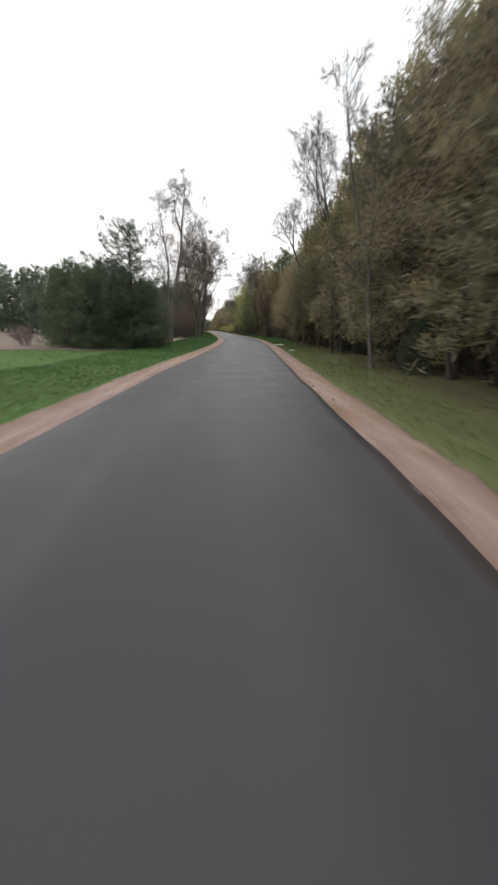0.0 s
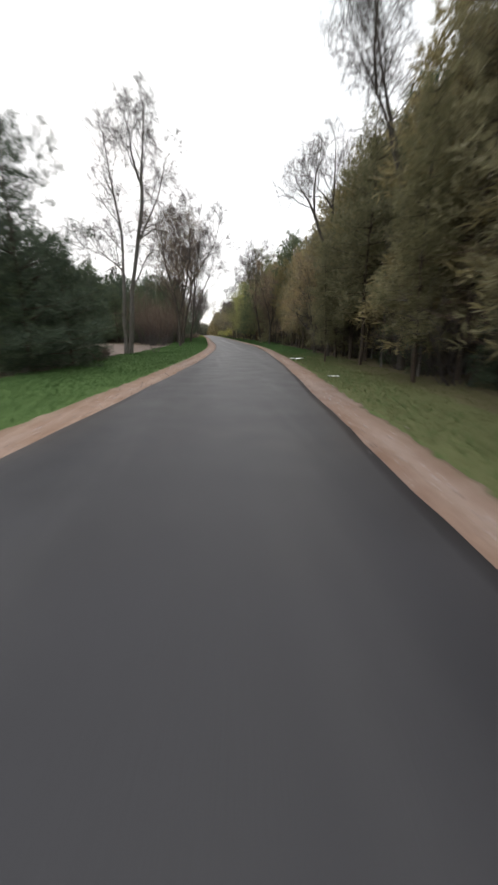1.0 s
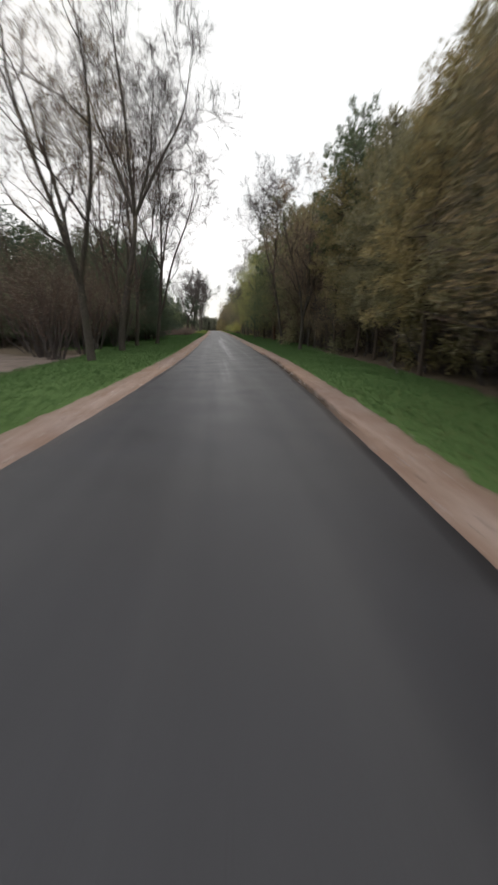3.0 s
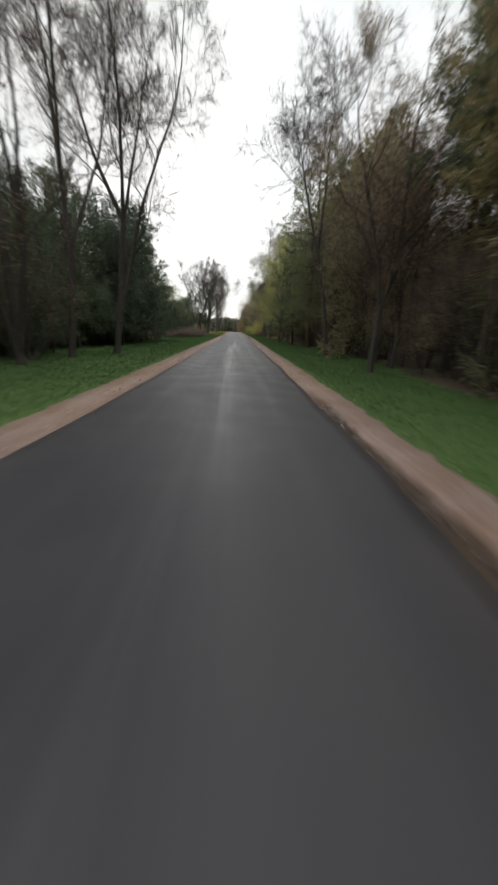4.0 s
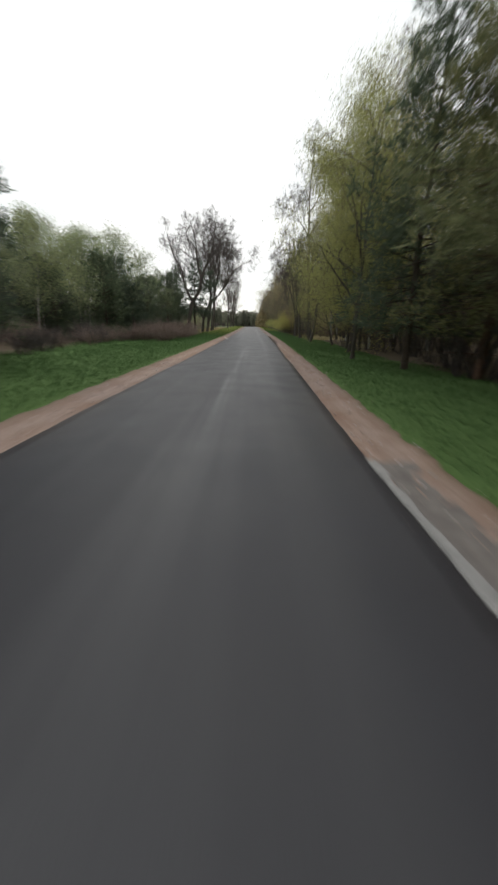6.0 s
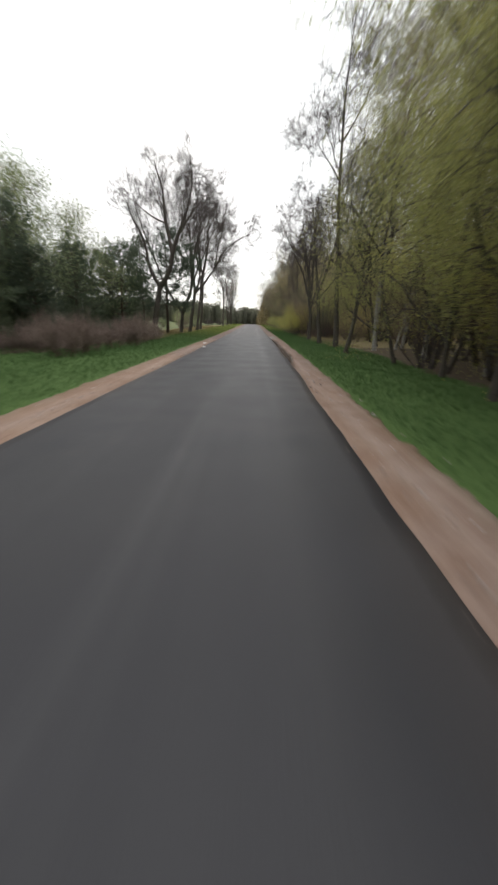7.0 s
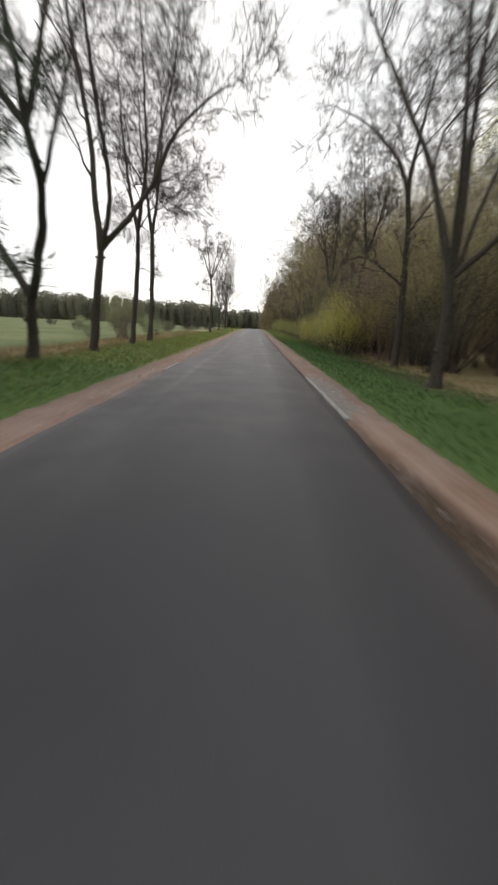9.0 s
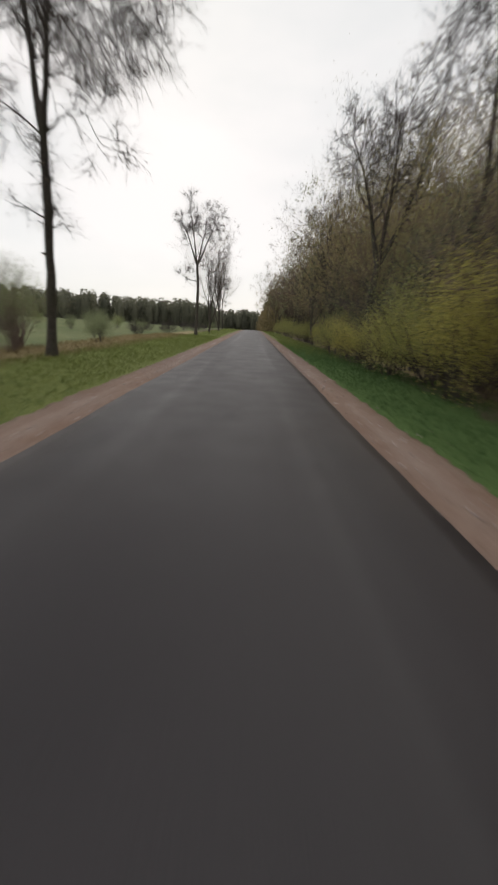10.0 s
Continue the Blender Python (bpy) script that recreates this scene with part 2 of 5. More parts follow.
# ---- the plan: centre line of the road and lie of the land ----
LINE_Y = (-200, -60, 0, 8, 16, 24, 32, 40, 48, 56, 64, 76, 90, 100, 115, 135, 200, 420, 2000)
LINE_X = (-38, -15.2, -6.75, -5.65, -4.62, -3.45, -2.45, -1.65, -1.1, -0.8, -0.64, -0.48, -0.2, 0.0, 0.14, 0.24, 0.5, 1.2, 6.0)


def smooth_line():
    y = np.arange(-200, 2000, 1.0)
    x = np.interp(y, LINE_Y, LINE_X)
    k = np.hanning(15)
    k /= k.sum()
    return y, np.convolve(np.pad(x, 7, "edge"), k, "valid")


ROAD_Y, ROAD_X = smooth_line()
HALF = 1.9


def centre(y):
    return np.interp(y, ROAD_Y, ROAD_X)


def widen(y):
    """The road is wider on the inside of its bend."""
    return np.interp(y, (-60, 0, 6, 11, 22, 28, 40, 110, 118), (0.25, 0.36, 0.44, 0.50, 0.28, 0.18, 0.07, 0.07, 0.0))


def fall(y):
    """The land sinks gently far ahead."""
    return -0.00012 * np.square(np.maximum(np.asarray(y, float) - 185, 0)) * (np.asarray(y) < 400) - 5.5 * (np.asarray(y) >= 400)


def wave(x, y, s, k=0):
    return np.sin(x / s * 1.7 + k) * np.cos(y / s * 1.3 + k * 2) * 0.6 + np.sin((x + y) / s * 2.9 + k * 3) * 0.4


def land(x, y):
    x, y = np.asarray(x, float), np.asarray(y, float)
    d = x - centre(y)
    left = np.interp(-d - widen(y) - 0.10, [0, 2.45, 2.75, 4, 6, 9, 20, 60, 900], [-0.09, -0.09, -0.03, 0.02, 0.03, 0.0, 0.05, 0.6, 3])
    right = np.interp(d, [0, 2.45, 2.75, 4, 5.5, 9, 20, 60, 900], [-0.09, -0.09, -0.05, -0.14, -0.2, -0.15, -0.1, 0, 2])
    rough = 0.035 * wave(x, y, 1.9) + 0.06 * wave(x, y, 6.0, 1)
    return np.where(d < 0, left, right) + rough * np.clip((np.abs(d) - 2.9) / 1.5, 0, 1) + fall(y)


def tri_mesh(name, verts, faces, smooth=False):
    """A mesh of triangles, from arrays."""
    verts, faces = np.asarray(verts, np.float32).reshape(-1, 3), np.asarray(faces, np.int32).reshape(-1, 3)
    me = bpy.data.meshes.new(name)
    me.vertices.add(len(verts))
    me.vertices.foreach_set("co", verts.ravel())
    me.loops.add(faces.size)
    me.loops.foreach_set("vertex_index", faces.ravel())
    me.polygons.add(len(faces))
    me.polygons.foreach_set("loop_start", np.arange(0, faces.size, 3, dtype=np.int32))
    if smooth:
        me.polygons.foreach_set("use_smooth", np.ones(len(faces), bool))
    me.update(calc_edges=True)
    return me


def sheet(name, xs, ys, zs, masks=None):
    """A sheet from grids of places, with per-point masks."""
    n, m = xs.shape
    idx = np.arange(n * m).reshape(n, m)
    a, b, c, d = idx[:-1, :-1].ravel(), idx[:-1, 1:].ravel(), idx[1:, 1:].ravel(), idx[1:, :-1].ravel()
    me = tri_mesh(name, np.stack([xs, ys, zs], -1), np.concatenate([np.stack([a, b, c], 1), np.stack([a, c, d], 1)]), True)
    for key, value in (masks or {}).items():
        me.attributes.new(key, "FLOAT", "POINT").data.foreach_set("value", np.asarray(value, np.float32).ravel())
    return me


def setting(name, me, mat, label, category):
    ob = new(name, me)
    me.materials.append(mat)
    return tagged(ob, label, category, kind="structure")


def part(name, me, mat, parent, label=""):
    ob = new(name, me)
    if not me.materials:
        me.materials.append(mat)
    ob.parent = parent
    return tagged(ob, label)


def band(v, a, b, soft=1.0):
    """1 between a and b, 0 outside, with soft borders."""
    return np.clip((v - a) / soft + 0.5, 0, 1) * np.clip((b - v) / soft + 0.5, 0, 1)


# ---- ground, road, shoulders ----
def build_ground():
    rows = np.concatenate([[-1500, -600, -250, -120, -70], np.arange(-45, 215, 1.0), np.arange(215, 420, 6.0), [450, 520, 650, 900, 1400, 2500]])
    side = np.array([2.4, 2.6, 2.8, 3.1, 3.5, 4, 4.5, 5, 5.5, 6, 6.5, 7, 7.5, 8, 9, 10, 11, 12.5, 14, 16, 18, 21, 25, 30, 36, 44, 55, 70, 95, 140, 230, 450, 900, 2000])
    d = np.concatenate([-side[::-1], [-1.2, 0, 1.2], side])
    y = np.repeat(rows[:, None], len(d), 1)
    x = centre(y) + d - (d < 0) * (widen(y) + 0.10)
    dd = d + 0 * y
    grass = np.where(dd < 0, band(-dd, 2.3, 6.4 + 2.4 * band(y, 58, 103, 6), 1.2), band(dd, 2.3, 5.0 + 1.3 * band(y, 42, 94, 6) + 0.9 * band(y, 62, 92, 5), 1.2))
    grass = np.maximum(grass, 0.85 * (dd > 0) * band(dd, 2.3, 6.7, 1.5) * band(y, 84, 121, 4))
    grass = np.maximum(grass, (dd < 0) * band(-dd, 2.3, 90, 3) * band(y, -90, 23, 5))
    tilled = band(-dd, 6.6, 75, 1.0) * band(y, 24, 55 + np.maximum(-dd - 10, 0) * 0.75, 3)
    meadow = band(-dd, 7.5, 1000, 2.0) * (y > 113)
    dry = (dd < 0) * band(-dd, 5.4, 8.5, 1.5) * band(y, 110, 175, 8) + (dd > 0) * band(dd, 5.8, 18, 1.5) * band(y, 112, 160, 6)
    moss = (dd > 0) * band(y, -40, 38, 8) * band(dd, 2.6, 9, 1)
    fresh = np.where(dd < 0, np.clip((y - 116) / 14, 0, 1), np.clip((y - 142) / 20, 0, 1))
    me = sheet("ground", x, y, land(x, y), dict(grass=grass, fresh=fresh, tilled=tilled, meadow=meadow, dry=dry, moss=moss))
    setting("ground", me, GROUND, "grass verges, brown tilled field, meadow and forest floor", "ground")


def edge_noise(y, k, size):
    return size * (0.6 * np.sin(y * 0.9 + k) * np.sin(y * 0.37 + 2 * k) + 0.4 * np.sin(y * 3.1 + k * 5) * np.sin(y * 1.7 + k))


def build_road():
    y = np.concatenate([[-180, -120, -80, -50], np.arange(-30, 200, 0.5), np.arange(200, 440, 4.0), [460, 520, 640]])
    lanes = np.array([-1.0, -0.985, -0.9, -0.72, -0.55, -0.38, -0.2, 0, 0.2, 0.38, 0.55, 0.72, 0.9, 0.985, 1.0])
    edge = np.where(lanes[None] < 0, (HALF + widen(y) + edge_noise(y, 0.3, 0.035))[:, None], (HALF + edge_noise(y, 1.9, 0.04))[:, None])
    d = lanes[None] * edge
    yy = np.repeat(y[:, None], len(lanes), 1)
    z = 0.022 * (1 - lanes[None] ** 2) - 0.012 + fall(yy)
    z = np.where(np.abs(lanes[None]) > 0.99, z - 0.075, z)
    polish_sheen = np.exp(-np.square((d - 0.05) / 0.32)) * band(yy, 40, 92, 14) + 0.35 * np.exp(-np.square((np.abs(d) - 1.0) / 0.3))
    rim = np.clip((np.abs(lanes[None]) - 0.85) / 0.13, 0, 1) * (0.35 + 0.5 * (np.sin(yy * 0.8) > 0.2))
    me = sheet("road", centre(yy) + d, yy, z, dict(polish_sheen=polish_sheen, rim=rim + 0 * d, brown=np.clip((yy - 112) / 16, 0, 1)))
    setting("road", me, ASPHALT, "narrow dark grey asphalt road without markings, slightly worn", "road")


def build_shoulder(side, key):
    y = np.concatenate([[-180, -120, -80, -50], np.arange(-30, 170, 0.14), np.arange(170, 440, 4.0), [460, 520, 640]])
    lanes = np.array([0.0, 0.06, 0.12, 0.17, 0.21, 0.25, 0.30, 0.34, 0.38, 0.43, 0.48, 0.60, 0.72, 0.84, 0.93, 1.0])
    rng = np.random.default_rng(int(key * 10))
    outer = 2.60 + edge_noise(y, key, 0.03) + rng.normal(0, 0.03, len(y)) + (widen(y) + 0.12 if side < 0 else 0.0)
    inner = (1.84 + (widen(y) if side < 0 else 0 * y))[:, None]
    d = inner + lanes[None] * (outer[:, None] - inner)
    yy = np.repeat(y[:, None], len(lanes), 1)
    gutter = band(yy, 41, 56, 3) + band(yy, 100, 116, 3) if side > 0 else 0.25 * band(yy, 96, 112, 5)
    lip = 0.21 + side * (0.15 * band(yy, 102, 114, 3) + 0.05 * band(yy, 42, 55, 3)) * (side > 0) + 0.05 * np.sin(yy * 0.9) * np.sin(yy * 0.41) + 0.03 * np.sin(yy * 4.3) * np.sin(yy * 2.7)
    bank = np.clip((lanes[None] - lip + 0.05) / 0.09, 0, 1)
    crumbs = rng.normal(0, 1, d.shape)
    z = -0.030 + 0.02 * lanes[None] + gutter * (0.062 * bank * (1.25 - lanes[None]) - 0.014 * (1 - bank)) + crumbs * (0.004 + 0.006 * gutter * (np.abs(lanes[None] - lip) < 0.09))
    z = np.where(lanes[None] > 0.98, -0.13, z) + fall(yy)
    z[:, 0] = -0.05 + fall(y)
    wet = gutter * np.clip((lip + 0.02 - lanes[None]) / 0.05, 0, 1)
    crest = np.exp(-np.square((lanes[None] - 0.4 - 0.08 * np.sin(yy * 0.5)) / 0.16)) * (0.7 + 0.3 * np.sin(yy * 0.9)) * (1 - np.clip(gutter, 0, 1))
    verge = np.clip((lanes[None] - 0.62) / 0.38, 0, 1) + 0 * yy
    me = sheet("shoulder", centre(yy) + side * d, yy, z, dict(wet=np.clip(wet, 0, 1), crest=crest, verge=verge, farther_dark=np.clip((yy - 108) / 14, 0, 1)))
    if side < 0:
        me.flip_normals()
    setting("pavement", me, GRAVEL, "brown sandy gravel shoulder along the asphalt", "road shoulder")


build_ground()
build_road()
build_shoulder(-1, 0.7)
build_shoulder(1, 2.4)


# ---- growing things ----
class Wood:
    """Collects tapered tubes as triangles."""

    def __init__(self):
        self.v, self.f, self.n = [], [], 0

    def tube(self, pts, radii, sides):
        pts = np.asarray(pts)
        t = np.gradient(pts, axis=0)
        t /= np.linalg.norm(t, axis=1)[:, None] + 1e-9
        ref = np.array([1.0, 0, 0]) if abs(t[0, 0]) < 0.8 else np.array([0, 1.0, 0])
        u = np.cross(t, ref)
        u /= np.linalg.norm(u, axis=1)[:, None] + 1e-9
        w = np.cross(t, u)
        a = np.arange(sides) * (2 * math.pi / sides)
        ring = np.cos(a)[None, :, None] * u[:, None] + np.sin(a)[None, :, None] * w[:, None]
        self.v.append((pts[:, None] + ring * np.asarray(radii)[:, None, None]).reshape(-1, 3))
        k = len(pts)
        i = np.arange(k - 1)[:, None] * sides + np.arange(sides)[None]
        j = np.arange(k - 1)[:, None] * sides + (np.arange(sides)[None] + 1) % sides
        self.f.append(self.n + np.concatenate([np.stack([i, j, j + sides], -1).reshape(-1, 3), np.stack([i, j + sides, i + sides], -1).reshape(-1, 3)]))
        self.n += k * sides

    def mesh(self, name, scale=1.0):
        return tri_mesh(name, np.concatenate(self.v) * scale, np.concatenate(self.f), True)


def unit(v):
    return v / (np.linalg.norm(v) + 1e-9)


def grow(rng, woods, tips, p, d, length, r, level, spec, least=0.006):
    """One limb with all that grows from it. spec[level]: segments, sides, wobble, pull, children, first, angle, ratio."""
    seg, sides, wobble, pull, kids, first, angle, ratio = spec[level]
    pts, ways = [p], [d]
    for _ in range(seg):
        d = unit(d + rng.normal(0, wobble, 3) + np.array([0, 0, pull]))
        p = p + d * (length / seg)
        pts.append(p)
        ways.append(d)
    end = 0.14 if level == 0 else 0.3
    radii = np.linspace(r, r * end, seg + 1)
    woods[level].tube(pts, radii, sides)
    if level == len(spec) - 1:
        tips.append((pts[-1], ways[-1]))
        return
    turn = rng.uniform(0, 6.28)
    if level:
        kids = max(2, round(kids * min(1.0, length / (1.7 if level == 1 else 0.9))))
    for k in range(kids):
        s = first + (1 - first) * (k + rng.uniform(0.2, 0.9)) / kids
        f = s * seg
        i = min(int(f), seg - 1)
        q = pts[i] + (pts[i + 1] - pts[i]) * (f - i)
        w = ways[i + 1]
        turn += 2.4 + rng.normal(0, 0.4)
        side = unit(np.cross(w, [math.cos(turn), math.sin(turn), 0.3]))
        a = angle * rng.uniform(0.7, 1.3)
        way = unit(w * math.cos(a) + side * math.sin(a))
        grow(rng, woods, tips, q, way, length * ratio * rng.uniform(0.7, 1.2) * (1.15 - 0.55 * s), max(r * (1 - 0.75 * s) * 0.62, least), level + 1, spec, least)


def flecks(rng, places, ways, count, length, width, spread, droop=0.0, fan=0.75):
    """Thin leaves or needles round the given places, as loose triangles."""
    n = len(places) * count
    p = np.repeat(places, count, 0) + rng.normal(0, spread, (n, 3))
    w = np.repeat(ways, count, 0) + rng.normal(0, fan, (n, 3)) - np.array([0, 0, droop])
    w /= np.linalg.norm(w, axis=1)[:, None]
    s = np.cross(w, rng.normal(0, 1, (n, 3)))
    s /= np.linalg.norm(s, axis=1)[:, None]
    ln = length * rng.uniform(0.6, 1.3, (n, 1))
    wd = width * rng.uniform(0.7, 1.3, (n, 1))
    v = np.stack([p + w * ln * 0.35 - s * wd, p + w * ln * 0.45 + s * wd, p + w * ln], 1)
    v[:, 0] -= w * ln * 0.4
    return v.reshape(-1, 3), np.arange(3 * n).reshape(-1, 3)


def slivers(rng, places, ways, count, length, width, droop=0.0, fan=0.45, side=2):
    """The finest twigs: long thin slivers that start near the given ends, each with a few side twigs of its own."""
    n = len(places) * count
    ahead = np.repeat(ways, count, 0)
    p = np.repeat(places, count, 0) - ahead * rng.uniform(0, 0.45, (n, 1)) * length
    w = ahead + rng.normal(0, fan, (n, 3)) - np.array([0, 0, droop])
    w /= np.linalg.norm(w, axis=1)[:, None]
    ln = length * rng.uniform(0.5, 1.25, (n, 1))
    starts, courses, spans, thick = [p], [w], [ln], [np.full((n, 1), width)]
    for _ in range(side):
        starts.append(p + w * ln * rng.uniform(0.15, 0.8, (n, 1)))
        way = w + rng.normal(0, 0.55, (n, 3)) - np.array([0, 0, droop])
        courses.append(way / np.linalg.norm(way, axis=1)[:, None])
        spans.append(ln * rng.uniform(0.3, 0.6, (n, 1)))
        thick.append(np.full((n, 1), width * 0.75))
    p, w, ln, wd = (np.concatenate(v) for v in (starts, courses, spans, thick))
    s = np.cross(w, rng.normal(0, 1, w.shape))
    s /= np.linalg.norm(s, axis=1)[:, None]
    return np.stack([p - s * wd, p + s * wd, p + w * ln], 1).reshape(-1, 3), np.arange(3 * len(p)).reshape(-1, 3)


KITS = {}


def joined(name, *bits):
    """One mesh of several (points, triangles), each with its own material slot."""
    verts, faces, slots, n = [], [], [], 0
    for k, (v, f) in enumerate(bits):
        verts.append(v)
        faces.append(f + n)
        slots.append(np.full(len(f), k, np.int32))
        n += len(v)
    me = tri_mesh(name, np.concatenate(verts), np.concatenate(faces))
    me.polygons.foreach_set("material_index", np.concatenate(slots))
    return me


def deciduous_kit(seed, height, girth, leaders, fork, limbs, lean=0.06, branches=7, twigs=6, spray=7, leaf=None, spread=0.7, low=0.3, droop=0.0, pull=0.09, ratio=0.58, tip=0.0075, sway=0.10):
    """Meshes of one leafless or budding tree: the trunk with its limbs, and the crown of twigs and leaves."""
    rng = np.random.default_rng(seed)
    wood, limb, thin = Wood(), Wood(), Wood()
    tips = []
    spec = [(10, 7, sway, 0.07, limbs, low, spread, ratio), (6, 4, 0.22, pull, branches, 0.15, 0.65, 0.55), (4, 3, 0.28, pull - droop, twigs, 0.12, 0.65, 0.55), (2, 3, 0.28, 0.05 - droop * 2, 0, 0, 0, 0)]
    groups = [wood, limb, thin, thin]
    if leaders > 1:
        bend = unit(np.array([rng.normal(0, lean), rng.normal(0, lean), 1]))
        stem = [bend * fork * s + rng.normal(0, 0.02, 3) * s for s in (0, 0.33, 0.66, 1)]
        wood.tube([stem[0] - [0, 0, 0.25], stem[0] + [0, 0, 0.05], *stem[1:]], [girth * 1.5, girth * 1.25, girth * 1.05, girth, girth * 0.95], 9)
        a0 = rng.uniform(0, 6.28)
        for k in range(leaders):
            a = a0 + k * 6.28 / leaders + rng.normal(0, 0.3)
            tilt = rng.uniform(0.14, 0.36)
            way = unit(np.array([math.cos(a) * tilt, math.sin(a) * tilt, 1]))
            grow(rng, groups, tips, stem[-1] - bend * 0.1, way, (height - fork) * rng.uniform(0.78, 0.95), girth * 0.72, 0, spec, tip)
    else:
        wood.tube([[0, 0, -0.25], [0, 0, 0.02], [0, 0, 0.3]], [girth * 1.5, girth * 1.25, girth], 9)
        grow(rng, groups, tips, np.array([0, 0, 0.05]), unit(np.array([rng.normal(0, lean), rng.normal(0, lean), 1])), height * 0.88, girth, 0, spec, tip)
    k = height / max(float(np.concatenate(w.v)[:, 2].max()) for w in (wood, limb, thin))
    ends, ways = np.array([t[0] for t in tips]), np.array([t[1] for t in tips])
    bits = [(np.concatenate(limb.v) * k, np.concatenate(limb.f)), (np.concatenate(thin.v) * k, np.concatenate(thin.f))]
    # the finest twigs: long thin slivers fanning from the ends
    v, f = slivers(rng, ends, ways, spray, 0.62, 0.0062, droop * 2, side=1 if leaf else 2)
    bits[1] = (np.concatenate([bits[1][0], v * k]), np.concatenate([bits[1][1], f + len(bits[1][0])]))
    if leaf:
        count, ln, wd, sp, dr = leaf
        v, f = flecks(rng, ends, ways, count, ln, wd, sp, dr)
        bits.append((v * k, f))
    return [("trunk", wood.mesh("trunk", k)), ("crown", joined("crown", *bits))]


def limbed_kit(seed, girth, stems, reach=2.6, kids=9, first=0.25, branches=6, twigs=5, spray=6, spread=0.7, droop=0.0, pull=0.09, leaf=None, trunk_kids=1, fine=0.0060):
    """Meshes of one tree whose trunk and main limbs follow given courses: stems of (girth share, ((x, z), ...)), the trunk first."""
    rng = np.random.default_rng(seed)
    wood, limb, thin, tips = Wood(), Wood(), Wood(), []
    spec = [None, (6, 4, 0.20, pull, branches, 0.15, 0.65, 0.55), (4, 3, 0.26, pull - droop, twigs, 0.12, 0.65, 0.55), (2, 3, 0.28, 0.05 - droop * 2, 0, 0, 0, 0)]
    groups = [wood, limb, thin, thin]
    ends_at = {}
    for k, (share, course) in enumerate(stems):
        course = np.array(course, float)
        forked = any(tuple(other[0]) == tuple(course[-1]) for _, other in stems)
        if not forked:
            course[-1] = course[-2] + (course[-1] - course[-2]) * 0.72
        start_y = ends_at.get(tuple(course[0]), 0.0)
        run = np.r_[0, np.cumsum(np.linalg.norm(np.diff(course, axis=0), axis=1))]
        u = np.linspace(0, run[-1], 13)
        x, z = np.interp(u, run, course[:, 0]), np.interp(u, run, course[:, 1])
        for _ in range(2):
            x[1:-1], z[1:-1] = (x[:-2] + 2 * x[1:-1] + x[2:]) / 4, (z[:-2] + 2 * z[1:-1] + z[2:]) / 4
        aside = 0.0 if k == 0 else (1 if k % 2 else -1) * rng.uniform(0.10, 0.30)
        y = start_y + aside * u
        shake = np.cumsum(rng.normal(0, 0.022, (13, 2)), 0) * np.sqrt(run[-1] / 6)
        shake -= shake[0] + (shake[-1] - shake[0]) * np.linspace(0, 1, 13)[:, None]
        pts = np.column_stack([x + shake[:, 0], y + shake[:, 1], z])
        for q in course[1:]:
            ends_at[tuple(q)] = float(np.interp(np.interp(q[1], z, u), u, y))
        last = forked
        radii = girth * share * np.linspace(1.0, 0.66 if last else 0.12, 13)
        radii = radii * (1 + rng.normal(0, 0.05, 13))
        if k == 0:
            radii[0] *= 1.25
            pts, radii = np.vstack([[pts[0, 0], pts[0, 1], -0.25], pts]), np.r_[radii[0] * 1.15, radii]
        wood.tube(pts, radii, 8)
        pts = pts[-13:]
        ways = np.gradient(pts, axis=0)
        ways /= np.linalg.norm(ways, axis=1)[:, None]
        for _ in range(3 if last else 1):
            i = int(rng.integers(3, 12))
            a = rng.uniform(0, 6.28)
            out = np.array([math.cos(a), math.sin(a), rng.uniform(0.1, 0.7)])
            wood.tube([pts[i], pts[i] + out * radii[-13:][i] * 1.2, pts[i] + out * (radii[-13:][i] + rng.uniform(0.03, 0.10))], [radii[-13:][i] * 0.45, radii[-13:][i] * 0.34, 0.012], 5)
        n = trunk_kids if last else max(3, min(kids, round(kids * run[-1] / 5.5)))
        turn = rng.uniform(0, 6.28)
        for j in range(n):
            s = (0.55 if last else first) + (1 - (0.55 if last else first)) * (j + rng.uniform(0.2, 0.95)) / n
            i = min(int(s * 12), 11)
            q = pts[i] + (pts[i + 1] - pts[i]) * (s * 12 - i)
            turn += 2.4 + rng.normal(0, 0.4)
            side = unit(np.cross(ways[i], [math.cos(turn), math.sin(turn), 0.3]))
            a = spread * rng.uniform(0.7, 1.3)
            length = reach * rng.uniform(0.7, 1.3) * (1.25 - 0.6 * s) * (0.55 if last else 1.0)
            grow(rng, groups, tips, q, unit(ways[i] * math.cos(a) + side * math.sin(a)), length, max(girth * share * (1 - 0.8 * s) * 0.42, 0.013), 1, spec, 0.008)
    ends, ways = np.array([t[0] for t in tips]), np.array([t[1] for t in tips])
    bits = [(np.concatenate(limb.v), np.concatenate(limb.f)), (np.concatenate(thin.v), np.concatenate(thin.f))]
    v, f = slivers(rng, ends, ways, spray, 0.60, fine, droop * 2)
    bits[1] = (np.concatenate([bits[1][0], v]), np.concatenate([bits[1][1], f + len(bits[1][0])]))
    if leaf:
        count, ln, wd, sp, dr = leaf
        bits.append(flecks(rng, ends, ways, count, ln, wd, sp, dr))
    return [("trunk", wood.mesh("trunk")), ("crown", joined("crown", *bits))]


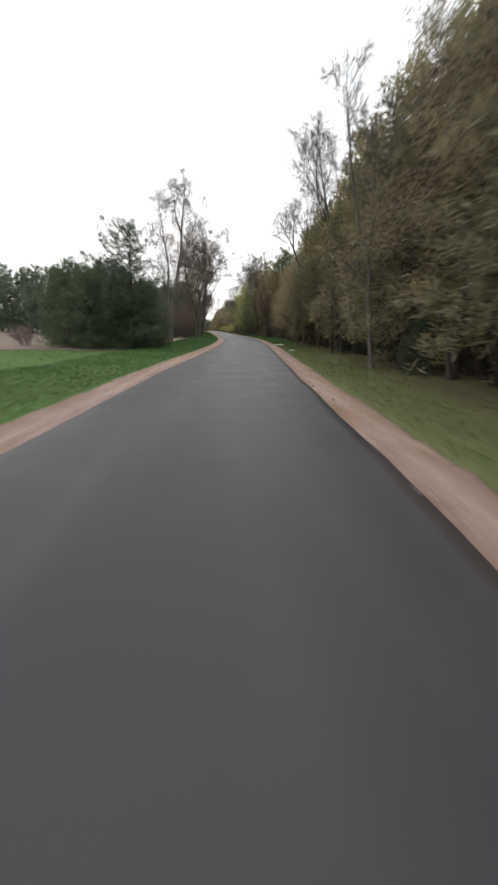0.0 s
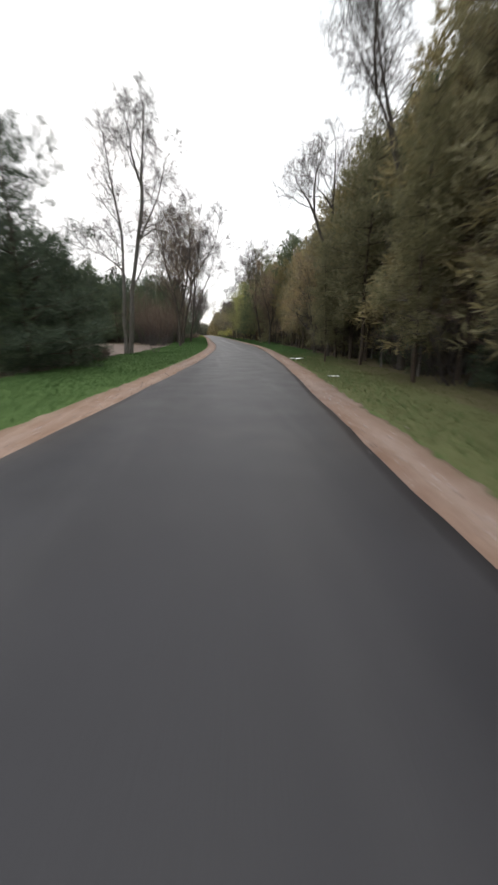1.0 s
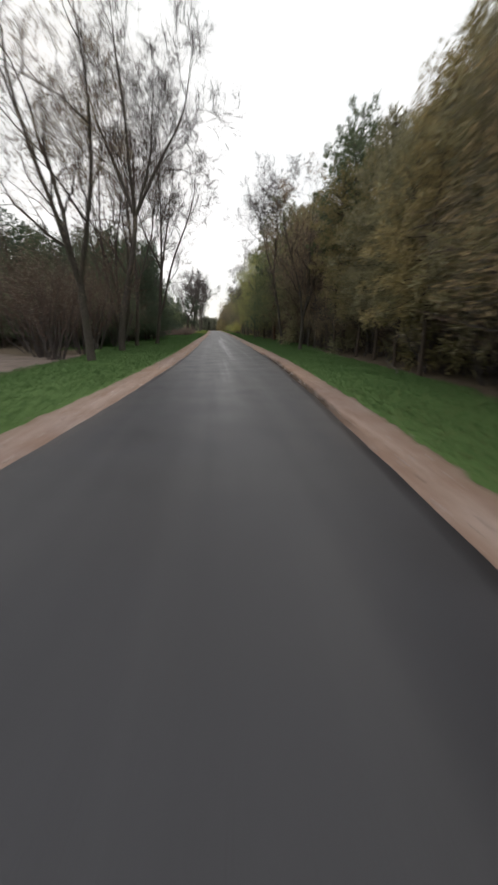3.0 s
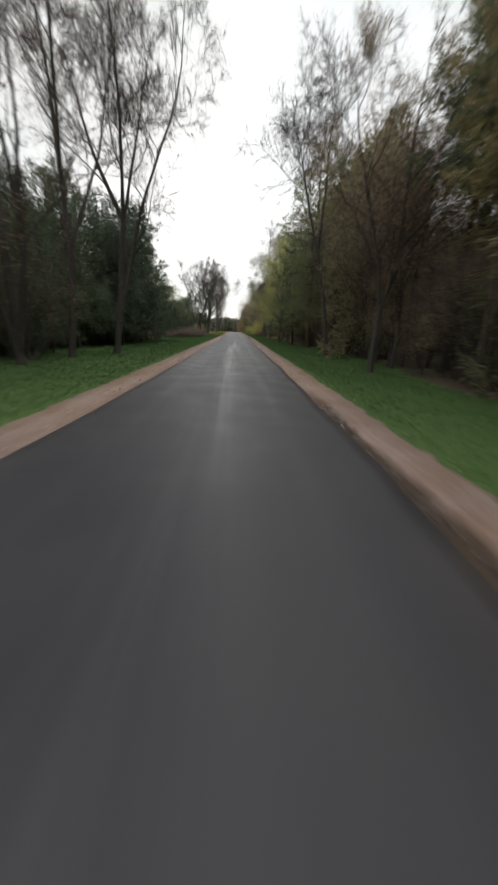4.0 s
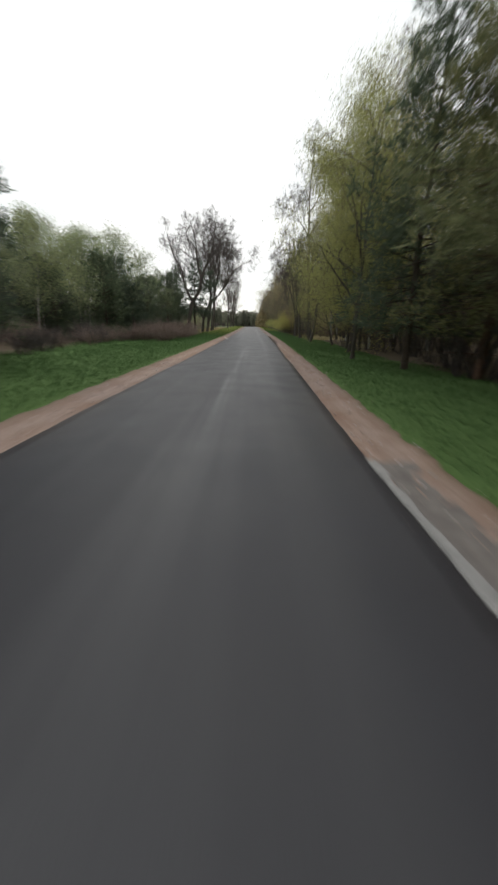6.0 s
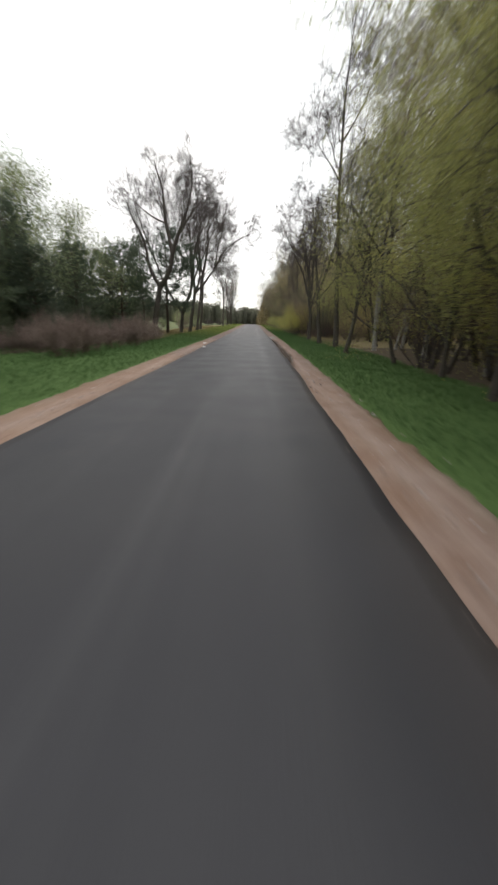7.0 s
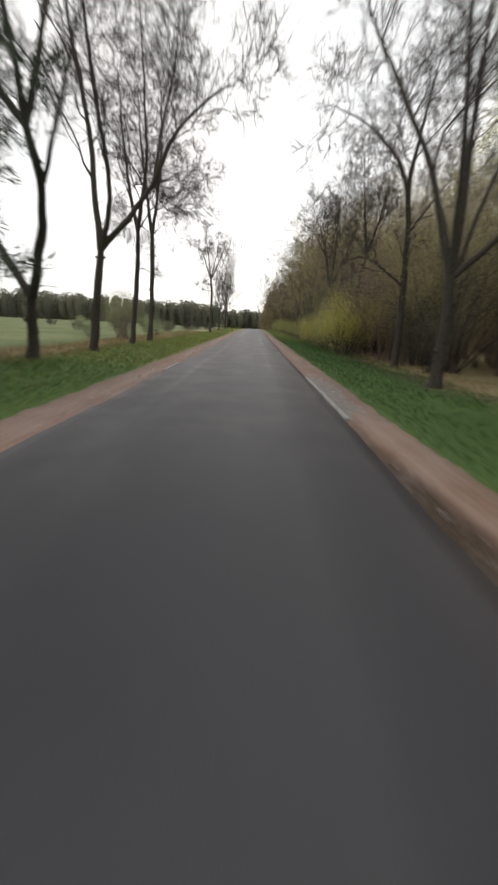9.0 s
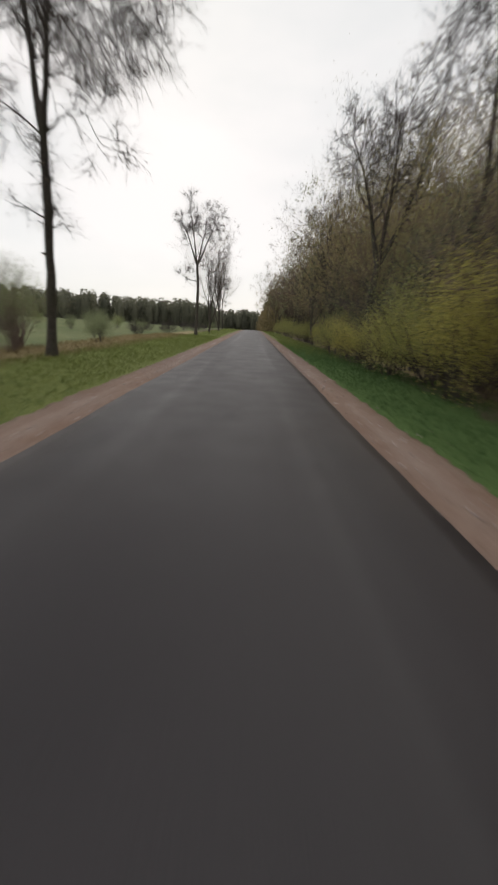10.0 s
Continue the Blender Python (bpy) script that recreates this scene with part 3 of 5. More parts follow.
def pine_kit(seed, height, girth, bare, reach, tufts=20, needles=6, ln=0.46, wd=0.055, up=0.25, ragged=0.25, step=0.42, hang=0.0):
    """Meshes of one pine: the trunk, and the crown of limbs and needles. bare: the part of its height without branches."""
    rng = np.random.default_rng(seed)
    trunk, limb = Wood(), Wood()
    n = 12
    z = np.linspace(0, height, n)
    bend = np.cumsum(rng.normal(0, 0.05, (n, 2)), 0) * height / 12
    bend -= bend[0]
    pts = np.column_stack([bend, z])
    trunk.tube(np.vstack([[0, 0, -0.25], pts]), np.r_[girth * 1.3, girth * (1 - 0.93 * (z / height))], 8)
    where, ways = [], []
    for _ in range(int(26 * bare)):
        h = height * bare * rng.uniform(0.25, 1.0)
        a = rng.uniform(0, 6.28)
        p = np.array([np.interp(h, z, pts[:, 0]), np.interp(h, z, pts[:, 1]), h])
        d = np.array([math.cos(a), math.sin(a), rng.uniform(-0.3, 0.1)])
        limb.tube([p, p + d * rng.uniform(0.4, 1.5)], [0.02, 0.006], 3)
    h = height * bare
    while h < height * 0.985:
        s = (h / height - bare) / (1 - bare)
        wide = reach * (0.55 + 0.45 * math.sin(min(1.0, s * 1.6 + 0.30) * math.pi * 0.5)) * (1 - s) ** 0.7 + 0.3
        p0 = np.array([np.interp(h, z, pts[:, 0]), np.interp(h, z, pts[:, 1]), h])
        a0 = rng.uniform(0, 6.28)
        k = int(rng.integers(4, 7))
        for i in range(k):
            a = a0 + i * 6.28 / k + rng.normal(0, 0.25)
            length = wide * rng.uniform(1 - ragged * 1.6, 1 + ragged)
            rise = up * s * 2.2 + rng.normal(0, 0.12) - 0.18 * (1 - s) - hang
            d = np.array([math.cos(a), math.sin(a), rise])
            side = np.array([-math.sin(a), math.cos(a), 0])
            tip = p0 + d * length + np.array([0, 0, 0.10 * length])
            limb.tube([p0, p0 + d * length * 0.5, tip], [0.012 + 0.012 * length, 0.012, 0.005], 3)
            m = max(4, int(tufts * length / reach))
            t = rng.uniform(0.10, 1.03, m) ** 0.7
            off = rng.uniform(-1, 1, m) * 0.46 * length * (1.05 - t * 0.75)
            q = p0 + d * length * t[:, None] + side * off[:, None] + np.array([0, 0, 1.0]) * (0.10 * length * t + rng.normal(0.02, 0.16, m))[:, None]
            where.append(q)
            ways.append(d * 0.7 + side * (np.sign(off) * 0.4)[:, None] + np.array([0, 0, 0.45 - 2 * hang]))
        h += rng.uniform(0.8, 1.2) * step
    v, f = flecks(rng, np.concatenate(where), np.concatenate(ways), needles, ln, wd, 0.06)
    return [("trunk", trunk.mesh("trunk")), ("crown", joined("crown", (np.concatenate(limb.v), np.concatenate(limb.f)), (v, f)))]


def shrub_kit(seed, height, stems, spread, leaf=None, arch=0.0, spray=6, kids=5):
    """The mesh of one shrub: stems, twigs and, where it has them, leaves."""
    rng = np.random.default_rng(seed)
    wood, fine, tips = Wood(), Wood(), []
    spec = [(3, 3, 0.14, 0.08 - arch, kids, 0.2, 0.55, 0.5), (2, 3, 0.22, 0.06 - arch, 0, 0, 0, 0)]
    for _ in range(stems):
        a, o = rng.uniform(0, 6.28), spread * 0.35 * math.sqrt(rng.uniform())
        p = np.array([math.cos(a) * o, math.sin(a) * o, -0.1])
        tilt = rng.uniform(0.05, 0.55) * spread
        way = unit(np.array([math.cos(a) * tilt + rng.normal(0, 0.15), math.sin(a) * tilt + rng.normal(0, 0.15), 1]))
        grow(rng, [wood, fine], tips, p, way, height * rng.uniform(0.6, 1.05), 0.012 + 0.005 * height, 0, spec, 0.007)
    ends, ways = np.array([t[0] for t in tips]), np.array([t[1] for t in tips])
    v, f = slivers(rng, ends, ways, spray, 0.35 + 0.14 * height, 0.007, side=0)
    twigs = np.concatenate(fine.v)
    bits = [(np.concatenate(wood.v), np.concatenate(wood.f)), (np.concatenate([twigs, v]), np.concatenate([np.concatenate(fine.f), f + len(twigs)]))]
    if leaf:
        count, ln, wd, sp, dr = leaf
        bits.append(flecks(rng, ends, ways, count, ln, wd, sp, dr))
    return [("crown", joined("crown", *bits))]


PROTOTYPES = {}


def plant(key, name, mats, x, y, size=1.0, turn=0.0, label="", group="", category="tree", tilt=(0.0, 0.0), sink=0.0):
    """Sets one plant of a kit on the land; later ones of the same kit share its meshes."""
    m = Matrix.Translation((x, y, float(land(x, y)) - sink)) @ pose(0, 0, 0, tilt[0], tilt[1], 0) @ pose(0, 0, 0, 0, 0, math.degrees(turn)) @ Matrix.Scale(size, 4)
    if (key, mats) in PROTOTYPES:
        first = PROTOTYPES[key, mats]
        ob = copy_thing(first, m)
        ob.scale = (size, size, size)
    else:
        ob = new(name)
        ob.empty_display_size = 0.3
        for (bit, me), some in zip(KITS[key], mats):
            if me.materials:
                me = me.copy()
                for k, mat in enumerate(some):
                    me.materials[k] = mat
            else:
                for mat in some:
                    me.materials.append(mat)
            crown = part(bit, me, some[0], ob)
            if bit == "crown":
                tagged(crown, kind="stuff")
        ob.matrix_basis = m
        PROTOTYPES[key, mats] = ob
    return tagged(ob, label, category, group)


# Leafless roadside trees
KITS["tall_b"] = deciduous_kit(12, 13.0, 0.14, 1, 0, 10, lean=0.05, low=0.32, spread=0.75, ratio=0.64)
KITS["forked_a"] = deciduous_kit(13, 13.5, 0.20, 3, 1.3, 6, lean=0.10, low=0.25, spread=0.7, branches=6, twigs=5)
KITS["clump"] = deciduous_kit(15, 12.5, 0.16, 5, 0.5, 5, lean=0.05, branches=5, twigs=5, low=0.2, spread=0.6, spray=4, leaf=(5, 0.10, 0.018, 0.15, 0.2))
KITS["budded"] = deciduous_kit(83, 14.2, 0.16, 3, 3.2, 8, lean=0.03, low=0.12, spread=0.6, ratio=0.40, branches=6, twigs=5, spray=5, droop=0.05, leaf=(20, 0.12, 0.017, 0.16, 0.9))
# Trees of a shape of their own beside the road
KITS["twin_a"] = limbed_kit(61, 0.13, [(1, ((0, 0), (0.05, 2), (0.25, 4), (0.27, 4.8), (0.45, 6.1), (0.1, 8.3), (-0.05, 10), (-0.3, 12.4))), (0.35, ((0.27, 4.8), (-0.8, 5.7), (-1.7, 6.2)))],
                             reach=2.2, kids=16, first=0.36, spread=0.65, droop=0.03)
KITS["twin_b"] = limbed_kit(62, 0.14, [(1, ((0, 0), (0.3, 2.1), (0.5, 4), (1.1, 6.6), (1.4, 9.3))), (0.6, ((1.4, 9.3), (0.9, 11.2), (0.8, 13))), (0.6, ((1.4, 9.3), (1.7, 11.5), (1.9, 13.6))), (0.5, ((1.1, 6.6), (2.2, 9.0), (3.1, 12.2))), (0.35, ((0.5, 4.0), (1.7, 6.0), (2.7, 5.8), (3.3, 5.0))),
                              (0.35, ((1.1, 6.6), (1.9, 7.3), (2.8, 7.1), (3.7, 6.2)))],
                             reach=1.9, kids=10, first=0.1, spread=0.55, trunk_kids=4, droop=0.05)
KITS["fan_a"] = limbed_kit(63, 0.15, [(1, ((0, 0), (0.3, 2.5), (1.05, 4.9), (1.25, 6.5))), (0.6, ((1.25, 6.5), (0.5, 8.6), (-0.3, 10.4), (-1.2, 14))), (0.55, ((1.25, 6.5), (1.3, 10), (1.2, 15.5))),
                                  (0.5, ((1.25, 6.5), (2.2, 9.0), (2.6, 14.6))), (0.55, ((1.25, 6.5), (2.6, 8.6), (3.9, 10.2), (4.6, 13.4)))], reach=2.6, kids=12, first=0.12, twigs=5)
KITS["fan_b"] = limbed_kit(64, 0.14, [(1, ((0, 0), (0.4, 4.0), (0.3, 6.0))), (0.6, ((0.3, 6.0), (0.0, 9.2), (-1.0, 14))), (0.6, ((0.3, 6.0), (0.8, 10), (0.7, 16))), (0.5, ((0.4, 4.0), (1.5, 7.5), (2.2, 13.5)))], reach=2.4, kids=12, first=0.15, twigs=5)
KITS["fan_c"] = limbed_kit(65, 0.15, [(1, ((0, 0), (0.4, 2.2), (0.7, 5.3))), (0.6, ((0.7, 5.3), (-0.5, 7.9), (-1.6, 12.5))), (0.6, ((0.7, 5.3), (0.9, 8.2), (0.9, 15))), (0.5, ((0.7, 5.3), (1.3, 9.0), (2.1, 14))),
                                  (0.6, ((0.4, 2.2), (1.25, 5.1), (1.9, 6.7), (2.6, 8.0), (3.3, 9.6), (3.6, 12.5)))], reach=2.4, kids=11, first=0.2, twigs=5)
KITS["broad"] = limbed_kit(66, 0.23, [(1, ((0, 0), (0.38, 2.45), (0.6, 3.4))), (0.55, ((0.6, 3.4), (0.05, 3.9), (-0.35, 5.3), (-0.55, 6.55), (-1.25, 7.45), (-1.8, 9.3))), (0.8, ((0.6, 3.4), (1.03, 3.8), (1.4, 4.65), (1.58, 5.4))),
                                  (0.6, ((1.58, 5.4), (1.38, 6.3), (1.16, 7.2), (1.1, 8.4), (0.9, 9.5), (0.6, 10.4), (0.4, 11.2))), (0.6, ((1.58, 5.4), (2.05, 6.5), (2.6, 7.55), (3.05, 8.7), (3.1, 9.9), (3.0, 11.0))),
                                  (0.4, ((2.05, 6.5), (3.2, 8.3), (3.4, 10.0))), (0.28, ((1.16, 7.2), (0.3, 7.5), (-0.5, 8.1), (-1.5, 8.9)))], reach=1.6, kids=10, first=0.2)
KITS["sweep_b"] = limbed_kit(67, 0.18, [(1, ((0, 0), (0.2, 1.7))), (0.65, ((0.2, 1.7), (-1.4, 3.8), (-3.4, 8.3), (-4.6, 11.2), (-4.3, 12.6))), (0.75, ((0.2, 1.7), (0.55, 2.3), (1.3, 4.2), (1.2, 5.2))),
                                    (0.5, ((1.2, 5.2), (0.1, 6.5), (-1.3, 9.5), (-1.8, 12))), (0.45, ((1.2, 5.2), (1.3, 7.2), (1.0, 12.4))), (0.5, ((1.2, 5.2), (1.9, 8.1), (2.8, 11.6))), (0.35, ((1.3, 4.2), (2.4, 6.4), (3.9, 9.4)))], reach=2.6, kids=9, first=0.15)
KITS["burl"] = limbed_kit(68, 0.19, [(1, ((0, 0), (0.35, 2.2), (0.6, 3.6))), (0.7, ((0.6, 3.6), (0.4, 5.4), (0.35, 7.0), (-0.2, 9.6), (-0.7, 13.8))), (0.5, ((0.6, 3.6), (1.2, 5.2), (1.0, 7.4), (0.9, 10.2), (1.1, 14.4))),
                                 (0.62, ((0.6, 3.6), (1.65, 4.7), (2.5, 5.9))), (0.45, ((2.5, 5.9), (3.3, 7.3), (4.6, 8.3), (6.3, 8.9))), (0.4, ((2.5, 5.9), (2.7, 7.4), (3.2, 9.8), (3.3, 12)))], reach=2.3, kids=9, first=0.2)
KITS["pole_a"] = limbed_kit(69, 0.14, [(1, ((0, 0), (0.45, 3.0), (0.6, 5.2))), (0.65, ((0.6, 5.2), (0.2, 6.8), (-0.1, 8.8), (-0.3, 13.8))), (0.65, ((0.6, 5.2), (1.15, 7.0), (1.55, 9.3), (1.8, 14.2))), (0.3, ((0.6, 5.2), (1.3, 6.4), (2.3, 6.9), (3.0, 6.8)))], reach=1.9, kids=13, first=0.12, trunk_kids=4, droop=0.04)
KITS["pole_b"] = limbed_kit(70, 0.16, [(1, ((0, 0), (0.25, 2.4), (0.4, 4.5), (0.42, 5.8))), (0.65, ((0.42, 5.8), (0.05, 8.4), (-0.2, 10.7), (-0.4, 14.0))), (0.6, ((0.42, 5.8), (0.85, 8.2), (1.1, 9.7), (1.4, 13.6))), (0.2, ((0.85, 8.2), (2.2, 9.0), (3.2, 9.1), (3.9, 8.7))),
                                   (0.2, ((1.1, 9.7), (2.2, 10.8), (3.4, 11.2))), (0.22, ((0.05, 8.4), (-0.9, 8.4), (-1.9, 7.4))), (0.2, ((0.85, 8.2), (1.8, 7.9), (2.7, 7.0))), (0.2, ((0.42, 5.8), (1.2, 6.6), (1.9, 6.2))), (0.2, ((0.42, 5.8), (-0.5, 6.5), (-1.4, 5.9)))],
                                   reach=1.5, kids=14, first=0.15, pull=0.02, droop=0.05, trunk_kids=12, leaf=(2, 0.07, 0.014, 0.06, 0.3))
KITS["round"] = limbed_kit(71, 0.16, [(1, ((0, 0), (0.2, 4.9), (0.1, 6.3))), (0.55, ((0.1, 6.3), (-0.9, 9.0), (-1.9, 10.9))), (0.5, ((0.1, 6.3), (-0.2, 9.2), (-0.6, 11.9))), (0.5, ((0.1, 6.3), (0.8, 9.2), (0.9, 12.0))), (0.55, ((0.1, 6.3), (1.4, 8.8), (2.4, 10.8))),
                                  (0.25, ((0.2, 4.9), (-0.9, 5.1), (-1.6, 5.7)))], reach=1.4, kids=10, first=0.4, fine=0.008)
KITS["leaning"] = limbed_kit(72, 0.15, [(1, ((0, 0), (-0.25, 4.0), (-0.4, 6.4), (-0.65, 9.0), (-0.65, 10.8), (-0.7, 13.4), (-0.4, 17.6))), (0.35, ((-0.65, 9.0), (-1.4, 10.2), (-2.4, 11.6))), (0.3, ((-0.65, 10.8), (0.3, 12.4), (1.0, 14.6)))], reach=2.3, kids=16, first=0.38, spread=0.8)
KITS["fork_l"] = limbed_kit(73, 0.16, [(1, ((0, 0), (-0.35, 3.1))), (0.65, ((-0.35, 3.1), (-0.65, 6.4), (-1.2, 10.2))), (0.65, ((-0.35, 3.1), (0.6, 6.6), (1.0, 9.8)))], reach=2.2, kids=11, first=0.2)
KITS["fork_n"] = limbed_kit(81, 0.20, [(1, ((0, 0), (0.0, 1.7), (0.15, 4.0))), (0.6, ((0.15, 4.0), (-0.5, 6.8), (-1.7, 9.7))), (0.55, ((0.15, 4.0), (0.25, 6.8), (0.0, 10.2))), (0.6, ((0.15, 4.0), (1.2, 5.9), (1.8, 8.6), (2.2, 10.7)))], reach=1.9, kids=13, first=0.25, branches=7)
KITS["crown_of_four"] = limbed_kit(75, 0.18, [(1, ((0, 0), (0.0, 1.7), (-0.1, 2.7))), (0.6, ((-0.1, 2.7), (-0.8, 5.4), (-1.6, 7.1), (-2.5, 8.8), (-3.1, 10.2))), (0.5, ((-0.1, 2.7), (-0.6, 5.6), (-1.15, 8.0), (-1.35, 11.2))),
                                          (0.55, ((-0.1, 2.7), (0.0, 5.6), (0.05, 8.0), (0.3, 11.2))), (0.5, ((-0.1, 2.7), (1.2, 4.1), (2.1, 5.5), (3.3, 7.4))), (0.4, ((-0.1, 2.7), (0.8, 5.2), (1.3, 7.8), (1.7, 10.4)))], reach=2.2, kids=8, first=0.3, branches=5)
KITS["bowed"] = limbed_kit(76, 0.14, [(1, ((0, 0), (-0.1, 3.0), (-0.25, 4.8), (-0.45, 6.1))), (0.6, ((-0.45, 6.1), (-0.8, 7.0), (-2.1, 8.2), (-4.0, 9.0))), (0.6, ((-0.45, 6.1), (-0.4, 7.6), (-0.2, 10.4))), (0.4, ((-0.25, 4.8), (1.1, 6.6), (2.2, 7.6))),
                                  (0.35, ((-0.1, 3.0), (-1.6, 3.9), (-2.6, 4.0)))], reach=2.2, kids=11, first=0.1, trunk_kids=5)
KITS["straight"] = limbed_kit(80, 0.13, [(1, ((0, 0), (-0.05, 2.2), (-0.1, 3.8), (0.15, 5.2))), (0.65, ((0.15, 5.2), (0.9, 7.4), (1.3, 10.8))), (0.6, ((0.15, 5.2), (-0.4, 7.6), (-0.9, 10.6)))], reach=2.0, kids=11, first=0.15, trunk_kids=4)
KITS["verge_fork"] = limbed_kit(79, 0.13, [(1, ((0, 0), (-0.22, 2.2), (-0.65, 4.4), (-0.85, 5.6))), (0.7, ((-0.85, 5.6), (-1.35, 7.4), (-1.75, 9.6), (-2.3, 12.6))), (0.65, ((-0.85, 5.6), (-0.8, 7.4), (-0.95, 9.8), (-0.7, 13.0)))], reach=2.9, kids=15, first=0.3, trunk_kids=2)
KITS["twisted"] = limbed_kit(82, 0.13, [(1, ((0, 0), (0.0, 1.8), (-0.1, 3.5), (-0.35, 6.0), (-0.65, 6.9), (-1.0, 7.7), (-1.35, 8.5))), (0.6, ((-1.35, 8.5), (-1.6, 9.1), (-2.2, 10.0), (-2.7, 11.2))), (0.6, ((-1.35, 8.5), (-1.5, 9.3), (-1.65, 12.4)))], reach=1.7, kids=12, first=0.12, trunk_kids=3, spray=4)
KITS["wavering"] = limbed_kit(84, 0.12, [(1, ((0, 0), (-0.15, 3.5), (-0.4, 5.2), (-0.65, 6.3), (-0.75, 7.3), (-0.8, 9.0))), (0.45, ((-0.8, 9.0), (-1.3, 9.7), (-1.9, 10.3), (-2.7, 10.9))), (0.6, ((-0.8, 9.0), (-1.0, 10.8), (-1.3, 13.2))), (0.45, ((-0.75, 7.3), (-0.4, 8.3), (-0.2, 9.2), (0.2, 12.2)))], reach=1.7, kids=12, first=0.15, trunk_kids=3, spray=4)
KITS["edge_fork"] = limbed_kit(85, 0.14, [(1, ((0, 0), (-0.3, 3.0), (-0.65, 6.2))), (0.6, ((-0.65, 6.2), (-1.25, 8.4), (-1.85, 9.6), (-2.45, 10.7), (-3.5, 12.4))), (0.45, ((-1.85, 9.6), (-2.15, 10.8), (-2.4, 13.6))), (0.65, ((-0.65, 6.2), (-0.9, 8.4), (-1.25, 10.4), (-1.5, 12.0), (-1.6, 15.4)))], reach=1.9, kids=13, first=0.3, trunk_kids=2, spray=4)
KITS["verge_pole"] = limbed_kit(86, 0.10, [(1, ((0, 0), (-0.25, 1.6), (-0.4, 2.8), (-0.6, 4.2))), (0.7, ((-0.6, 4.2), (-0.95, 4.9), (-1.15, 6.4), (-1.4, 7.9), (-1.5, 10.6))), (0.5, ((-0.6, 4.2), (-0.5, 5.3), (-0.35, 6.2), (-0.1, 8.6)))], reach=1.4, kids=12, first=0.3, trunk_kids=2)
KITS["snag"] = limbed_kit(87, 0.05, [(1, ((0, 0), (0.08, 2.5), (-0.06, 5.0), (0.05, 8.0)))], reach=0.7, kids=7, first=0.45, branches=2, twigs=1, spray=1)
KITS["post"] = limbed_kit(78, 0.055, [(1, ((0, 0), (0.06, 4), (-0.04, 8), (0.1, 12)))], reach=1.7, kids=10, first=0.5, spread=0.7, spray=3)
KITS["leafy_lean"] = limbed_kit(77, 0.11, [(1, ((0, 0), (0.4, 4.1), (0.9, 6.1), (1.5, 9.6))), (0.4, ((0.4, 4.1), (-0.3, 6.4), (-0.6, 8.4)))], reach=2.2, kids=16, first=0.2, droop=0.08, spray=5, leaf=(14, 0.066, 0.017, 0.22, 0.4))
# Budding and weeping trees
KITS["birch_a"] = deciduous_kit(21, 11.5, 0.10, 1, 0, 15, low=0.08, spread=0.75, droop=0.10, twigs=5, branches=5, spray=4, ratio=0.42, leaf=(56, 0.076, 0.021, 0.32, 0.7))
KITS["birch_b"] = deciduous_kit(22, 10.5, 0.09, 1, 0, 15, low=0.05, spread=0.8, droop=0.12, twigs=5, branches=5, spray=4, ratio=0.42, leaf=(56, 0.076, 0.021, 0.34, 0.7))
KITS["weeping"] = deciduous_kit(28, 11.5, 0.11, 1, 0, 16, low=0.10, spread=0.7, droop=0.13, twigs=5, branches=5, spray=3, ratio=0.36, sway=0.05, leaf=(112, 0.076, 0.022, 0.32, 0.8))
KITS["tall_birch"] = deciduous_kit(88, 16.5, 0.12, 1, 0, 17, lean=0.03, low=0.38, spread=0.65, droop=0.07, branches=6, twigs=5, spray=6, ratio=0.30, sway=0.05, leaf=(12, 0.075, 0.016, 0.22, 0.5))
KITS["deep_birch"] = deciduous_kit(26, 11.0, 0.10, 1, 0, 12, low=0.08, spread=0.8, droop=0.10, twigs=4, branches=4, spray=3, ratio=0.45, leaf=(19, 0.15, 0.036, 0.40, 0.6))
KITS["young_birch"] = deciduous_kit(23, 6.0, 0.06, 1, 0, 12, low=0.08, spread=0.75, branches=5, twigs=4, spray=2, leaf=(56, 0.095, 0.024, 0.30, 0.2))
KITS["budding"] = deciduous_kit(24, 9.5, 0.10, 1, 0, 13, low=0.14, spread=0.8, twigs=5, branches=5, spray=7, leaf=(16, 0.10, 0.022, 0.14, 0.1))
KITS["deep_budding"] = deciduous_kit(27, 10.0, 0.10, 1, 0, 12, low=0.12, spread=0.8, twigs=4, branches=4, spray=6, leaf=(11, 0.15, 0.038, 0.20, 0.1))
KITS["copper"] = deciduous_kit(25, 8.0, 0.10, 1, 0, 13, low=0.12, spread=0.9, branches=5, twigs=4, spray=4, leaf=(34, 0.11, 0.026, 0.24, 0.2))
# Pines: near ones, and plainer ones for the depth of the forest
KITS["near_pine_a"] = pine_kit(31, 11.5, 0.11, 0.15, 2.5, tufts=30, needles=6, ln=0.29, wd=0.025, hang=0.08)
KITS["near_pine_b"] = pine_kit(39, 11.0, 0.10, 0.13, 2.4, tufts=30, needles=6, ln=0.29, wd=0.025, hang=0.03)
KITS["edge_pine_a"] = pine_kit(31, 11.5, 0.11, 0.26, 2.5, tufts=30, needles=6, ln=0.29, wd=0.025, hang=0.08)
KITS["edge_pine_b"] = pine_kit(39, 11.0, 0.10, 0.24, 2.4, tufts=30, needles=6, ln=0.29, wd=0.025, hang=0.03)
KITS["slim_pine"] = pine_kit(40, 11.0, 0.11, 0.18, 1.7, tufts=30, needles=8, ln=0.26, wd=0.021, hang=0.04, ragged=0.35)
KITS["pine_a"] = pine_kit(31, 11.5, 0.15, 0.10, 2.5, tufts=20, needles=6, ln=0.38, wd=0.040, hang=0.08)
